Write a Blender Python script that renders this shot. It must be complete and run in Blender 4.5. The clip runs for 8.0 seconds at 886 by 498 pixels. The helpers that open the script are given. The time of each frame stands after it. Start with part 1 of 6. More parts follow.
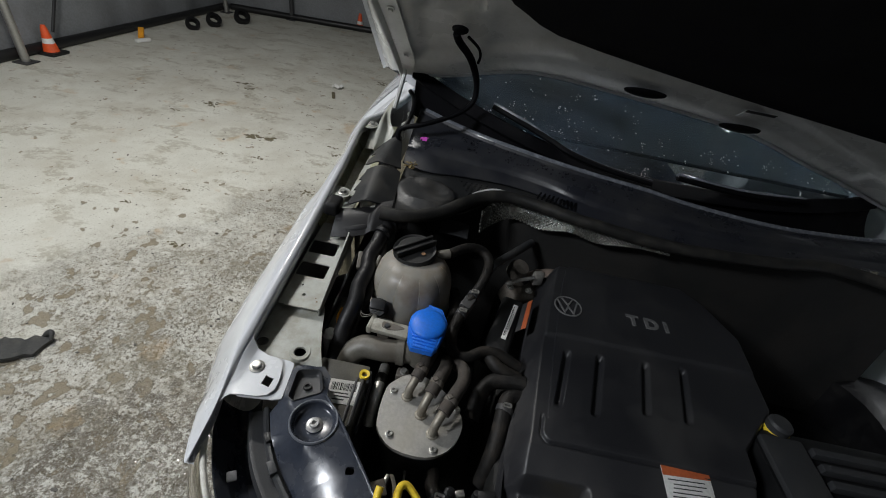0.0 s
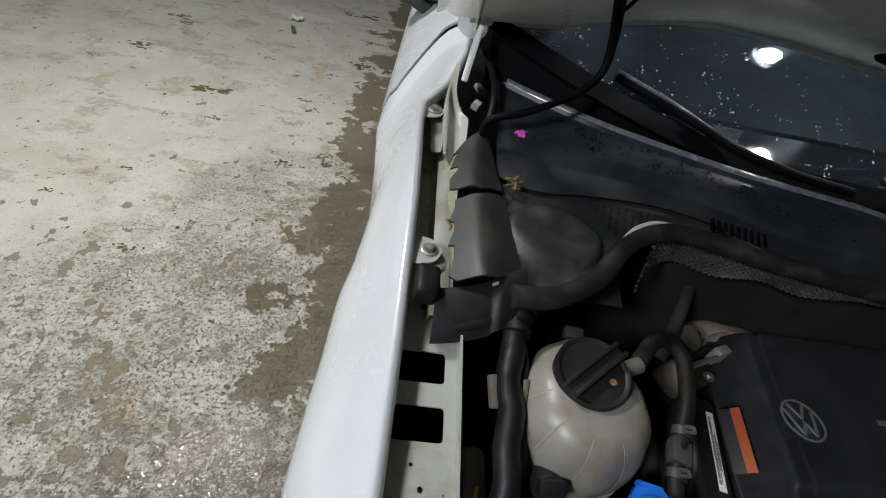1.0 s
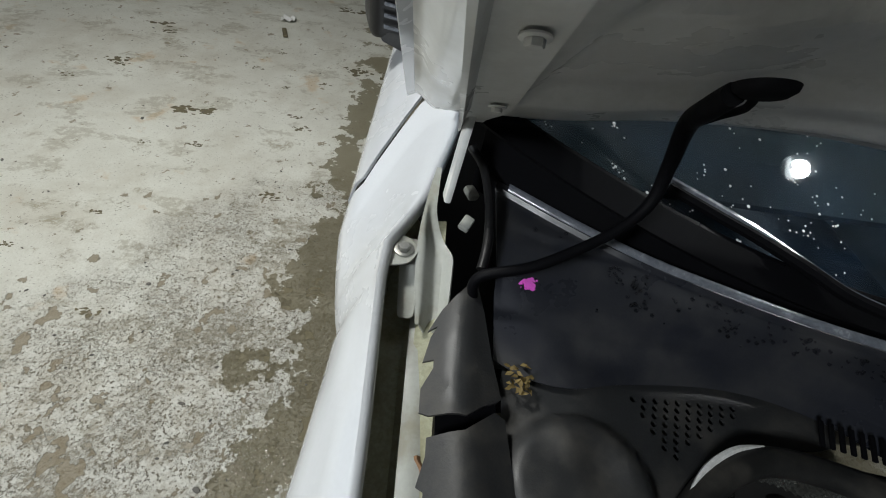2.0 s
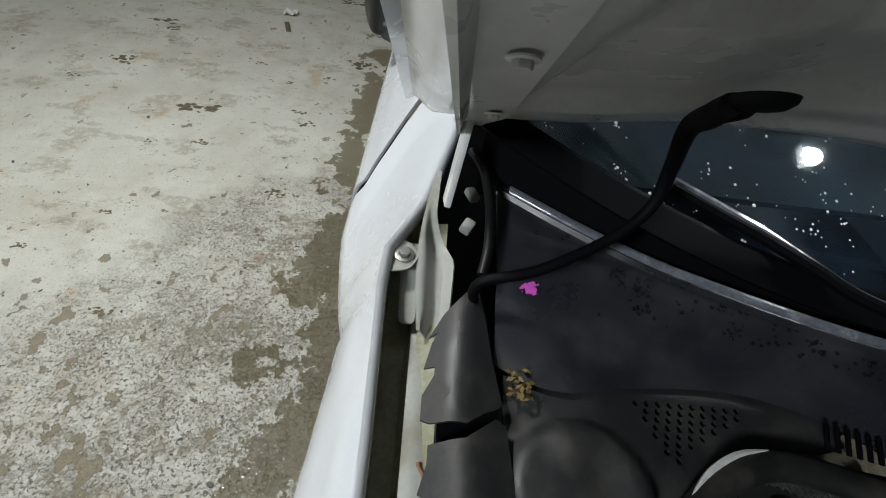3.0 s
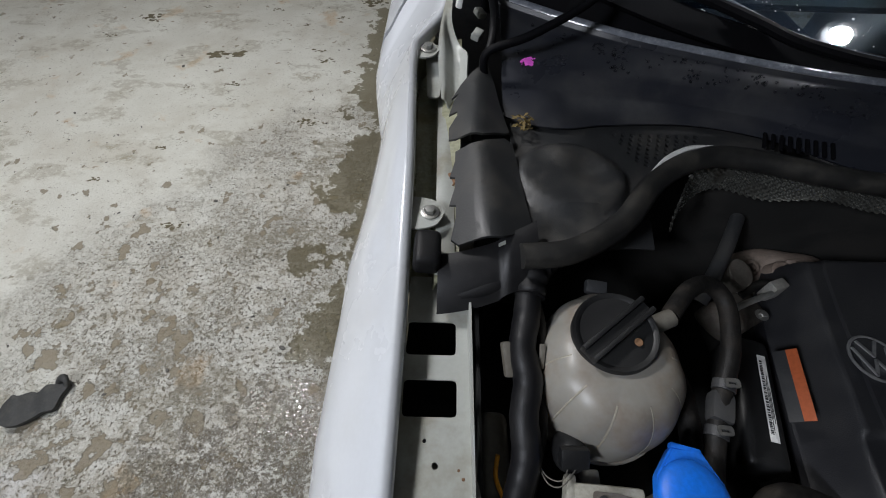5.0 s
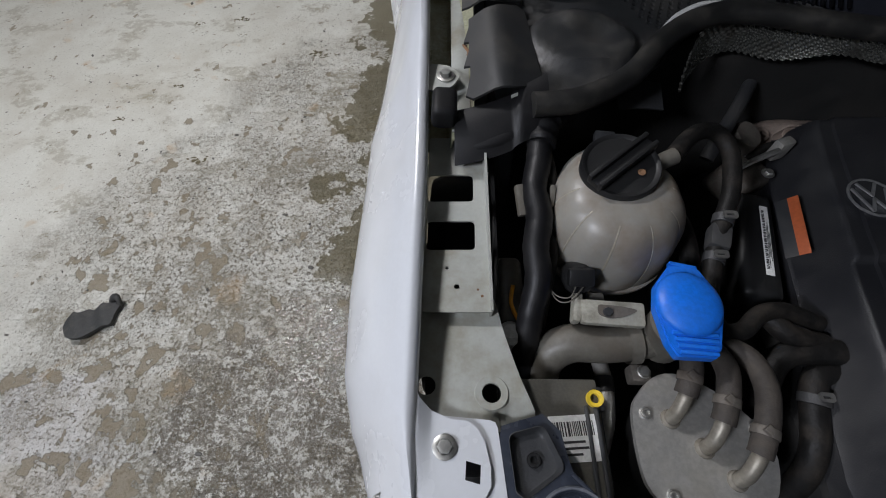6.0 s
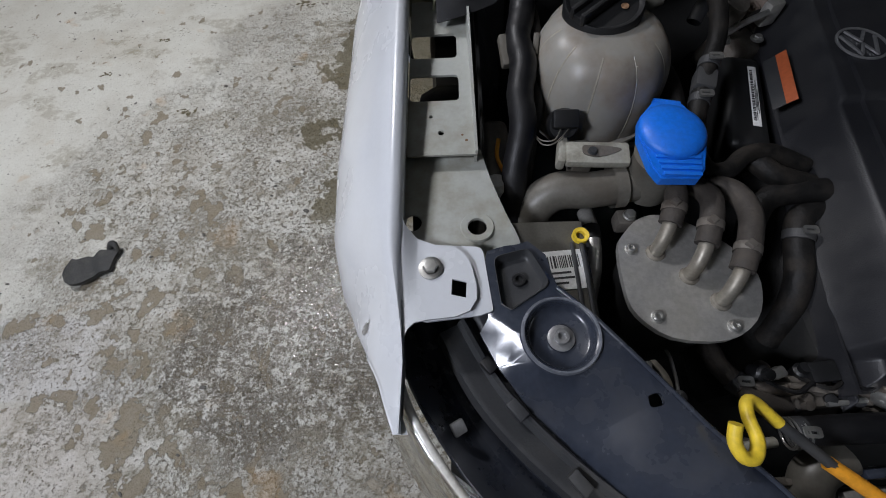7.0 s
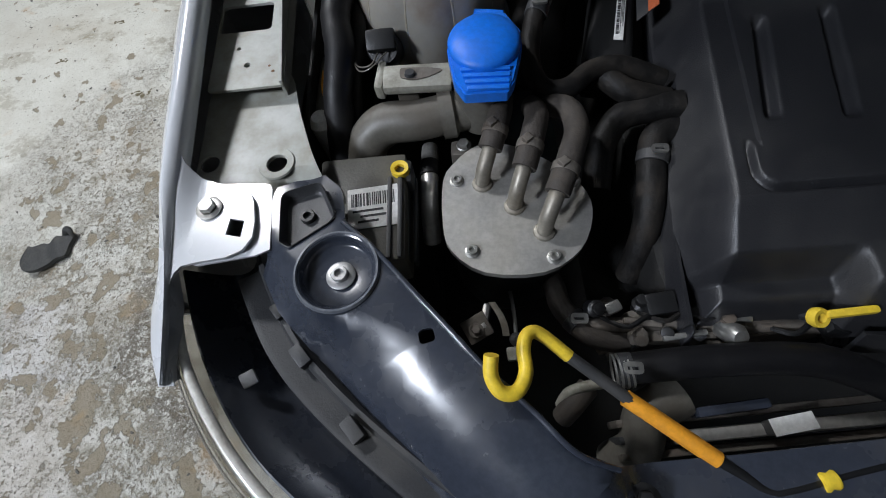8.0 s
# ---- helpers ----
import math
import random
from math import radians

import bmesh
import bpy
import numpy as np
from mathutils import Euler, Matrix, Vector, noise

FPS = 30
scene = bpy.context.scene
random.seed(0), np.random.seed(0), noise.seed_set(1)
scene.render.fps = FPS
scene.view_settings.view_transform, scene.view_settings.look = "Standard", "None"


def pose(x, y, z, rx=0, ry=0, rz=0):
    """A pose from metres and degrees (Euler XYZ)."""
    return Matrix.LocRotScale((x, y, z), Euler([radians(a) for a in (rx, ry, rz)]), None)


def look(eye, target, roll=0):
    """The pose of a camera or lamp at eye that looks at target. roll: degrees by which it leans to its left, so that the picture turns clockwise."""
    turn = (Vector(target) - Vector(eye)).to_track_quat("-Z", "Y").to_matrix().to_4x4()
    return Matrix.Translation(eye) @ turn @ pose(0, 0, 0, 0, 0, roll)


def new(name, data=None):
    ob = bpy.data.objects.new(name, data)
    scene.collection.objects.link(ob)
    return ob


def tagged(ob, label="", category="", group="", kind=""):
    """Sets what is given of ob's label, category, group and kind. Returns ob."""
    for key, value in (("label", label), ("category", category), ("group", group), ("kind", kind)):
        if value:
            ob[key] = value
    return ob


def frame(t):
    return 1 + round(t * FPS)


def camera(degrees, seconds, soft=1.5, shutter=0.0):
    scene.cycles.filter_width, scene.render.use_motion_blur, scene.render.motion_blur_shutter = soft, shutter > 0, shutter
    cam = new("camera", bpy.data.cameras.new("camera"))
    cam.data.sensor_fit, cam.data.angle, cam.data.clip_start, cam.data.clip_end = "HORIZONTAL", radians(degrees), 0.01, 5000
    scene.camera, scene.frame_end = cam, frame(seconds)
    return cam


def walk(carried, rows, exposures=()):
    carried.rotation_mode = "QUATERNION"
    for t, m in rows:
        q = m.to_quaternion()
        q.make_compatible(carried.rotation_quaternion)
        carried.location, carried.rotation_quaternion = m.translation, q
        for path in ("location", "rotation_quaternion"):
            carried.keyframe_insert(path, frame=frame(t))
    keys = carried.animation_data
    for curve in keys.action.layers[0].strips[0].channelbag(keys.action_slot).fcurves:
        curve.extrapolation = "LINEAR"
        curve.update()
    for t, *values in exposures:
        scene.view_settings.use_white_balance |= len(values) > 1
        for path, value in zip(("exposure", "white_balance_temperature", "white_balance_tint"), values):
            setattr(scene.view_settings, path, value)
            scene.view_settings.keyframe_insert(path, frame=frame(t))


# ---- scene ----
import functools

cam = camera(92.5, 8.0, soft=1.0)
PATH = [
    (0.0, (0.222, -0.363, 1.334), (0.218, 0.280, 0.858), 11.48),
    (0.5, (0.089, -0.266, 1.277), (0.132, 0.340, 0.757), 12.95),
    (1.0, (-0.044, 0.010, 1.234), (0.042, 0.582, 0.682), 14.44),
    (1.5, (-0.018, 0.233, 1.239), (0.052, 0.786, 0.666), 12.69),
    (2.0, (-0.012, 0.324, 1.267), (0.052, 0.871, 0.687), 11.85),
    (2.2, (-0.013, 0.365, 1.262), (0.043, 0.904, 0.674), 11.69),
    (3.5, (-0.002, 0.282, 1.286), (0.052, 0.815, 0.691), 9.56),
    (4.0, (-0.014, 0.201, 1.248), (0.036, 0.730, 0.650), 8.72),
    (5.5, (0.014, -0.000, 1.222), (-0.002, 0.445, 0.558), -1.24),
    (6.0, (0.008, -0.054, 1.201), (-0.018, 0.355, 0.514), -3.06),
    (6.5, (-0.004, -0.118, 1.171), (-0.030, 0.272, 0.473), -3.82),
    (7.0, (0.021, -0.170, 1.136), (-0.006, 0.207, 0.430), -5.16),
    (7.5, (0.126, -0.141, 1.116), (0.085, 0.213, 0.400), -9.08),
    (8.0, (0.198, -0.191, 1.077), (0.143, 0.152, 0.357), -12.50),
]
walk(cam, [(t, look(eye, aim, roll)) for t, eye, aim, roll in PATH],
     exposures=[(0.0, -0.15, 6500, 10), (0.5, 0.12, 6500, 10), (1.0, -0.03, 6500, 10), (2.0, -0.02, 6450, 7), (4.0, -0.08, 6350, 9), (5.5, -0.18, 6250, 14), (7.0, -0.27, 6150, 15), (8.0, 0.09, 6050, 12)])

# ---- world, lamps ----
world = bpy.data.worlds.new("night")
scene.world = world
world.use_nodes = True
world.node_tree.nodes["Background"].inputs[0].default_value = (0.55, 0.65, 0.8, 1)
world.node_tree.nodes["Background"].inputs[1].default_value = 0.01


def disc_light(name, place, aim, watts, size, colour, spread=180):
    data = bpy.data.lights.new(name, "AREA")
    data.shape, data.size, data.energy, data.color = "DISK", size, watts, colour
    data.spread = radians(spread)
    ob = new(name, data)
    ob.matrix_world = look(place, aim)
    return ob


MAIN = (-1.25, 1.35, 2.7)
FRONT = (-1.6, -1.0, 2.45)
BACK = (2.2, 1.0, 2.7)
disc_light("main_lamp_light", MAIN, (-1.6, 1.5, 0), 60, 0.30, (1.0, 0.985, 0.95))
disc_light("front_lamp_light", FRONT, (-0.5, -0.2, 0), 66, 0.46, (0.91, 0.95, 1.0))
BACK_2 = (2.1, 1.7, 2.7)
disc_light("back_lamp_light", BACK, (0.5, 0.3, 0.8), 31, 0.11, (0.95, 0.98, 1.0))
disc_light("rear_lamp_light", BACK_2, (0.5, 0.3, 0.8), 17, 0.11, (0.95, 0.98, 1.0))


# ---- materials ----
def nodes_of(name):
    m = bpy.data.materials.new(name)
    m.use_nodes = True
    return m, m.node_tree.nodes, m.node_tree.links, m.node_tree.nodes["Principled BSDF"]


def mixed(nt, fac, a, b, mode="MIX"):
    """A colour mix node; a, b and fac may be sockets or values."""
    n = nt.nodes.new("ShaderNodeMix")
    n.data_type, n.blend_type = "RGBA", mode
    for sock, v in ((n.inputs[0], fac), (n.inputs[6], a), (n.inputs[7], b)):
        if isinstance(v, bpy.types.NodeSocket):
            nt.links.new(v, sock)
        else:
            sock.default_value = v if not isinstance(v, tuple) else (*v, 1)[:4]
    return n.outputs[2]


def noise_of(nt, scale, detail=4, rough=0.6, stretch=(1, 1, 1), offset=(0, 0, 0)):
    co = nt.nodes.new("ShaderNodeTexCoord")
    mp = nt.nodes.new("ShaderNodeMapping")
    mp.inputs["Scale"].default_value = stretch
    mp.inputs["Location"].default_value = offset
    n = nt.nodes.new("ShaderNodeTexNoise")
    n.inputs["Scale"].default_value, n.inputs["Detail"].default_value, n.inputs["Roughness"].default_value = scale, detail, rough
    nt.links.new(co.outputs["Object"], mp.inputs[0])
    nt.links.new(mp.outputs[0], n.inputs[0])
    return n.outputs[0]


def ramp(nt, sock, lo, hi, a=0.0, b=1.0):
    n = nt.nodes.new("ShaderNodeMapRange")
    n.interpolation_type = "SMOOTHSTEP"
    for i, v in enumerate((lo, hi, a, b)):
        n.inputs[i + 1].default_value = v
    nt.links.new(sock, n.inputs[0])
    return n.outputs[0]


def surf(name, colour, rough, metal=0.0, dirt=None, dirt_amount=0.4, dirt_scale=9.0, grain=220.0, bump=0.05, coat=0.0, spec=0.5, alpha=1.0, sss=0.0, vary=0.1):
    """Painted, plastic, rubber or metal: a base colour, dust in patches, fine grain."""
    m, nd, ln, bs = nodes_of(name)
    nt = m.node_tree
    big = noise_of(nt, dirt_scale, 5, 0.65)
    fine = noise_of(nt, grain, 3, 0.6)
    var = mixed(nt, ramp(nt, fine, 0.3, 0.7), tuple(c * (1 - vary) for c in colour), tuple(min(1, c * (1 + vary)) for c in colour))
    d = dirt or tuple(c * 0.6 for c in colour)
    mask = nd.new("ShaderNodeMath")
    mask.operation = "MULTIPLY"
    ln.new(ramp(nt, big, 0.42, 0.72), mask.inputs[0])
    mask.inputs[1].default_value = dirt_amount
    ln.new(mixed(nt, mask.outputs[0], var, d), bs.inputs["Base Color"])
    ln.new(ramp(nt, big, 0.35, 0.7, max(0.03, rough - 0.06), min(1, rough + 0.14)), bs.inputs["Roughness"])
    bs.inputs["Metallic"].default_value = metal
    bs.inputs["Coat Weight"].default_value = coat
    bs.inputs["Coat Roughness"].default_value = 0.08
    bs.inputs["Specular IOR Level"].default_value = spec
    if sss:
        bs.inputs["Subsurface Weight"].default_value = sss
        bs.inputs["Subsurface Radius"].default_value = (0.02, 0.015, 0.01)
    if bump:
        bp = nd.new("ShaderNodeBump")
        bp.inputs["Strength"].default_value, bp.inputs["Distance"].default_value = bump, 0.002
        ln.new(fine, bp.inputs["Height"])
        ln.new(bp.outputs[0], bs.inputs["Normal"])
    return m


PAINT = surf("white_paint", (0.62, 0.64, 0.67), 0.20, dirt=(0.50, 0.50, 0.485), dirt_amount=0.35, dirt_scale=6, bump=0.0, coat=0.6, vary=0.01)
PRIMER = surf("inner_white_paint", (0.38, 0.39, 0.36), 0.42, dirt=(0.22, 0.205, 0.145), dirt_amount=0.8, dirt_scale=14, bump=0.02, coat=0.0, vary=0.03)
TROUGH = surf("dirty_trough_paint", (0.33, 0.33, 0.23), 0.3, dirt=(0.14, 0.12, 0.045), dirt_amount=0.85, dirt_scale=16, coat=0.3)
HOOD_IN = surf("hood_inner_paint", (0.86, 0.87, 0.85), 0.30, dirt=(0.55, 0.55, 0.51), dirt_amount=0.5, dirt_scale=7, bump=0.0, coat=0.3, vary=0.02)
MAT = surf("black_felt", (0.012, 0.012, 0.013), 0.95, grain=500, bump=0.4, spec=0.1)
BLACK = surf("black_plastic", (0.008, 0.0083, 0.009), 0.42, dirt=(0.021, 0.021, 0.020), dirt_amount=0.45, dirt_scale=8, grain=600, bump=0.12)
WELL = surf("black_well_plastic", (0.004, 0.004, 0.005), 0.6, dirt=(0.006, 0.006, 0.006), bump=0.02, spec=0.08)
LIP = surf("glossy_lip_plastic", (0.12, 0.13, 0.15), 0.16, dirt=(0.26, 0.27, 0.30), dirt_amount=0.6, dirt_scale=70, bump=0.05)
SCUTTLE = surf("dusty_black_plastic", (0.016, 0.0175, 0.023), 0.32, dirt=(0.050, 0.049, 0.048), dirt_amount=0.6, dirt_scale=9, grain=500, bump=0.03)
GREYP = surf("dusty_grey_plastic", (0.034, 0.0355, 0.038), 0.5, dirt=(0.070, 0.067, 0.062), dirt_amount=0.65, dirt_scale=14, grain=500, bump=0.15)
COVER = surf("engine_cover_plastic", (0.019, 0.0195, 0.0225), 0.42, spec=0.7, dirt=(0.045, 0.044, 0.043), dirt_amount=0.7, dirt_scale=7, grain=700, bump=0.2)
GLOSS = surf("glossy_black_panel", (0.030, 0.036, 0.051), 0.24, dirt=(0.072, 0.073, 0.078), dirt_amount=0.5, dirt_scale=13, bump=0.02, coat=0.8)
GLOSS.node_tree.nodes["Principled BSDF"].inputs["Coat Roughness"].default_value = 0.2
RUBBER = surf("black_rubber", (0.006, 0.006, 0.007), 0.48, spec=0.35, dirt=(0.020, 0.019, 0.0175), dirt_amount=0.5, dirt_scale=18, grain=400, bump=0.1)
HOSE = surf("dusty_hose_rubber", (0.007, 0.0066, 0.0062), 0.6, spec=0.3, dirt=(0.034, 0.028, 0.022), dirt_amount=0.85, dirt_scale=32, grain=110, bump=0.55, vary=0.3)
ALU = surf("brushed_aluminium", (0.52, 0.51, 0.48), 0.44, metal=0.7, dirt=(0.33, 0.30, 0.24), dirt_amount=0.45, dirt_scale=20, bump=0.04)
STEEL = surf("zinc_steel", (0.48, 0.48, 0.46), 0.38, metal=0.9, dirt=(0.35, 0.31, 0.25), dirt_amount=0.4, dirt_scale=60, bump=0.03)
CASEGREY = surf("dusty_case_plastic", (0.078, 0.074, 0.062), 0.5, dirt=(0.12, 0.11, 0.085), dirt_amount=0.7, dirt_scale=25, grain=400, bump=0.15)
PIPEMETAL = surf("dull_pipe_metal", (0.27, 0.25, 0.21), 0.5, metal=0.55, dirt=(0.17, 0.14, 0.10), dirt_amount=0.6, dirt_scale=45, bump=0.06)
BROWNHOSE = surf("brown_dusty_rubber", (0.040, 0.034, 0.029), 0.7, dirt=(0.085, 0.072, 0.058), dirt_amount=0.7, dirt_scale=40, grain=150, bump=0.4)
DARKMETAL = surf("dark_casting", (0.16, 0.145, 0.125), 0.6, metal=0.4, dirt=(0.10, 0.07, 0.05), dirt_amount=0.6, dirt_scale=22, bump=0.3)
TANK = surf("milky_plastic", (0.26, 0.248, 0.22), 0.40, dirt=(0.165, 0.118, 0.08), dirt_amount=0.9, dirt_scale=11, bump=0.0, sss=0.3, vary=0.02)
SEAMWAX = surf("yellowed_seam_plastic", (0.29, 0.27, 0.22), 0.4, dirt=(0.28, 0.23, 0.15), dirt_amount=0.5, dirt_scale=40, bump=0.0, sss=0.2)
NECK = surf("yellowed_plastic", (0.125, 0.118, 0.100), 0.45, dirt=(0.085, 0.07, 0.052), dirt_amount=0.7, dirt_scale=16, bump=0.05)
BLUE = surf("blue_plastic", (0.010, 0.16, 0.72), 0.42, dirt=(0.02, 0.12, 0.5), dirt_amount=0.4, dirt_scale=25, bump=0.04)
YELLOW = surf("yellow_plastic", (0.86, 0.62, 0.04), 0.45, dirt=(0.5, 0.33, 0.04), dirt_amount=0.4, dirt_scale=30)
ORANGE = surf("orange_plastic", (0.78, 0.33, 0.02), 0.5, dirt=(0.5, 0.22, 0.03), dirt_amount=0.4, dirt_scale=30)
PAPER = surf("label_paper", (0.72, 0.72, 0.70), 0.55, dirt=(0.5, 0.48, 0.42), dirt_amount=0.35, dirt_scale=40, bump=0)
INK = surf("ink", (0.03, 0.03, 0.03), 0.6, bump=0)
REDORANGE = surf("warning_orange", (0.48, 0.115, 0.04), 0.5, dirt=(0.5, 0.12, 0.04), bump=0)
CHROME = surf("badge_chrome", (0.42, 0.42, 0.42), 0.35, metal=0.7, dirt_scale=60, bump=0)
DULL = surf("dull_letter_metal", (0.22, 0.22, 0.22), 0.5, metal=0.4, dirt=(0.06, 0.06, 0.06), dirt_amount=0.5, dirt_scale=40)
FOIL = surf("heat_shield_foil", (0.30, 0.305, 0.28), 0.24, metal=0.9, dirt=(0.05, 0.042, 0.032), dirt_amount=0.9, dirt_scale=30, bump=0.05)
TENT = surf("tent_fabric", (0.20, 0.21, 0.22), 0.7, dirt=(0.13, 0.13, 0.135), dirt_amount=0.6, dirt_scale=1.5, grain=60, bump=0.3)
# paler than the walls only to bounce lamp light onto the car
ROOF = surf("bounce_tent_roof", (0.36, 0.37, 0.385), 0.7, dirt=(0.27, 0.28, 0.29), dirt_amount=0.6, dirt_scale=1.5, grain=60, bump=0.3)
DUSTY = surf("dusty_trim_plastic", (0.020, 0.021, 0.022), 0.46, dirt=(0.066, 0.061, 0.053), dirt_amount=0.6, dirt_scale=19, grain=420, bump=0.12)
SEALRUB = surf("dusty_seal_rubber", (0.013, 0.013, 0.0125), 0.5, dirt=(0.062, 0.056, 0.046), dirt_amount=0.6, dirt_scale=24, grain=400, bump=0.1)
SCRAPRUB = surf("weathered_scrap_rubber", (0.030, 0.031, 0.030), 0.7, dirt=(0.085, 0.082, 0.072), dirt_amount=0.7, dirt_scale=30, grain=200, bump=0.5)
RED = surf("cone_orange", (0.80, 0.10, 0.02), 0.5, dirt=(0.45, 0.10, 0.05), dirt_amount=0.5, dirt_scale=12)
RUST = surf("rusty_scrap", (0.22, 0.12, 0.06), 0.8, dirt=(0.1, 0.06, 0.04), dirt_amount=0.6, dirt_scale=30, bump=0.4)
PINK = surf("pink_paint", (0.75, 0.10, 0.62), 0.6, dirt=(0.5, 0.1, 0.4), dirt_scale=60)
# near-black: the shade deep in the engine bay is put into this colour
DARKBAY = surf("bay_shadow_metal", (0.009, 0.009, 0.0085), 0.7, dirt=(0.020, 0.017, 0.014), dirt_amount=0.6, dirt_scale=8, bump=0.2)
LEAF = surf("dry_leaf", (0.14, 0.10, 0.03), 0.7, dirt=(0.15, 0.10, 0.03), dirt_amount=0.6, dirt_scale=60)
MUD = surf("dried_mud", (0.115, 0.098, 0.058), 0.85, dirt=(0.20, 0.175, 0.11), dirt_amount=0.6, dirt_scale=50, bump=0.4)
STONE = surf("grit_stone", (0.10, 0.095, 0.085), 0.8, dirt=(0.2, 0.18, 0.15), dirt_amount=0.6, dirt_scale=40)


def glass(name, tint, rough=0.02):
    m, nd, ln, bs = nodes_of(name)
    bs.inputs["Base Color"].default_value = (*tint, 1)
    bs.inputs["Roughness"].default_value = rough
    bs.inputs["Transmission Weight"].default_value = 1.0
    bs.inputs["IOR"].default_value = 1.45
    return m


def dusty_hazed_glass(name, tint, film):
    """Clear glass under a thin streaky film of dust, whose colour also paints lamp haze."""
    m, nd, ln, bs = nodes_of(name)
    nt = m.node_tree
    bs.inputs["Base Color"].default_value = (*tint, 1)
    bs.inputs["Roughness"].default_value = 0.02
    bs.inputs["Transmission Weight"].default_value = 1.0
    dust = nd.new("ShaderNodeBsdfDiffuse")
    dust.inputs[0].default_value = (*film, 1)
    mix = nd.new("ShaderNodeMixShader")
    ln.new(ramp(nt, noise_of(nt, 4.5, 6, 0.65, (1, 1.8, 1)), 0.42, 0.75, 0.001, 0.030), mix.inputs[0])
    ln.new(bs.outputs[0], mix.inputs[1])
    ln.new(dust.outputs[0], mix.inputs[2])
    ln.new(mix.outputs[0], nd["Material Output"].inputs[0])
    return m


# film is blue to paint the lamps' bluish glow into the dust
GLASS = dusty_hazed_glass("windscreen_glass", (0.70, 0.84, 0.92), (0.20, 0.38, 0.68))
GLINT_WATER = glass("water", (1, 1, 1), 0.12)
BEAD = glass("bead_water", (0.22, 0.23, 0.26), 0.04)
# mostly opaque white, so the drops carry painted lamp glints
GLINT_WATER.node_tree.nodes["Principled BSDF"].inputs["Transmission Weight"].default_value = 0.25
BEAD.node_tree.nodes["Principled BSDF"].inputs["Transmission Weight"].default_value = 0.96
FRIT = surf("black_glass_border", (0.004, 0.004, 0.005), 0.3, bump=0, spec=0.2)
CASTING = surf("brown_casting", (0.21, 0.165, 0.135), 0.7, dirt=(0.16, 0.11, 0.08), dirt_amount=0.7, dirt_scale=30, bump=0.4)
BOXWHITE = surf("dirty_white_plastic", (0.33, 0.32, 0.27), 0.5, dirt=(0.13, 0.12, 0.09), dirt_amount=0.8, dirt_scale=40)
LENSRIM = surf("lens_rim_plastic", (0.66, 0.65, 0.60), 0.18, dirt=(0.42, 0.39, 0.33), dirt_amount=0.6, dirt_scale=14, bump=0.0, coat=0.5)
LENS = glass("lamp_lens", (0.85, 0.83, 0.76), 0.06)


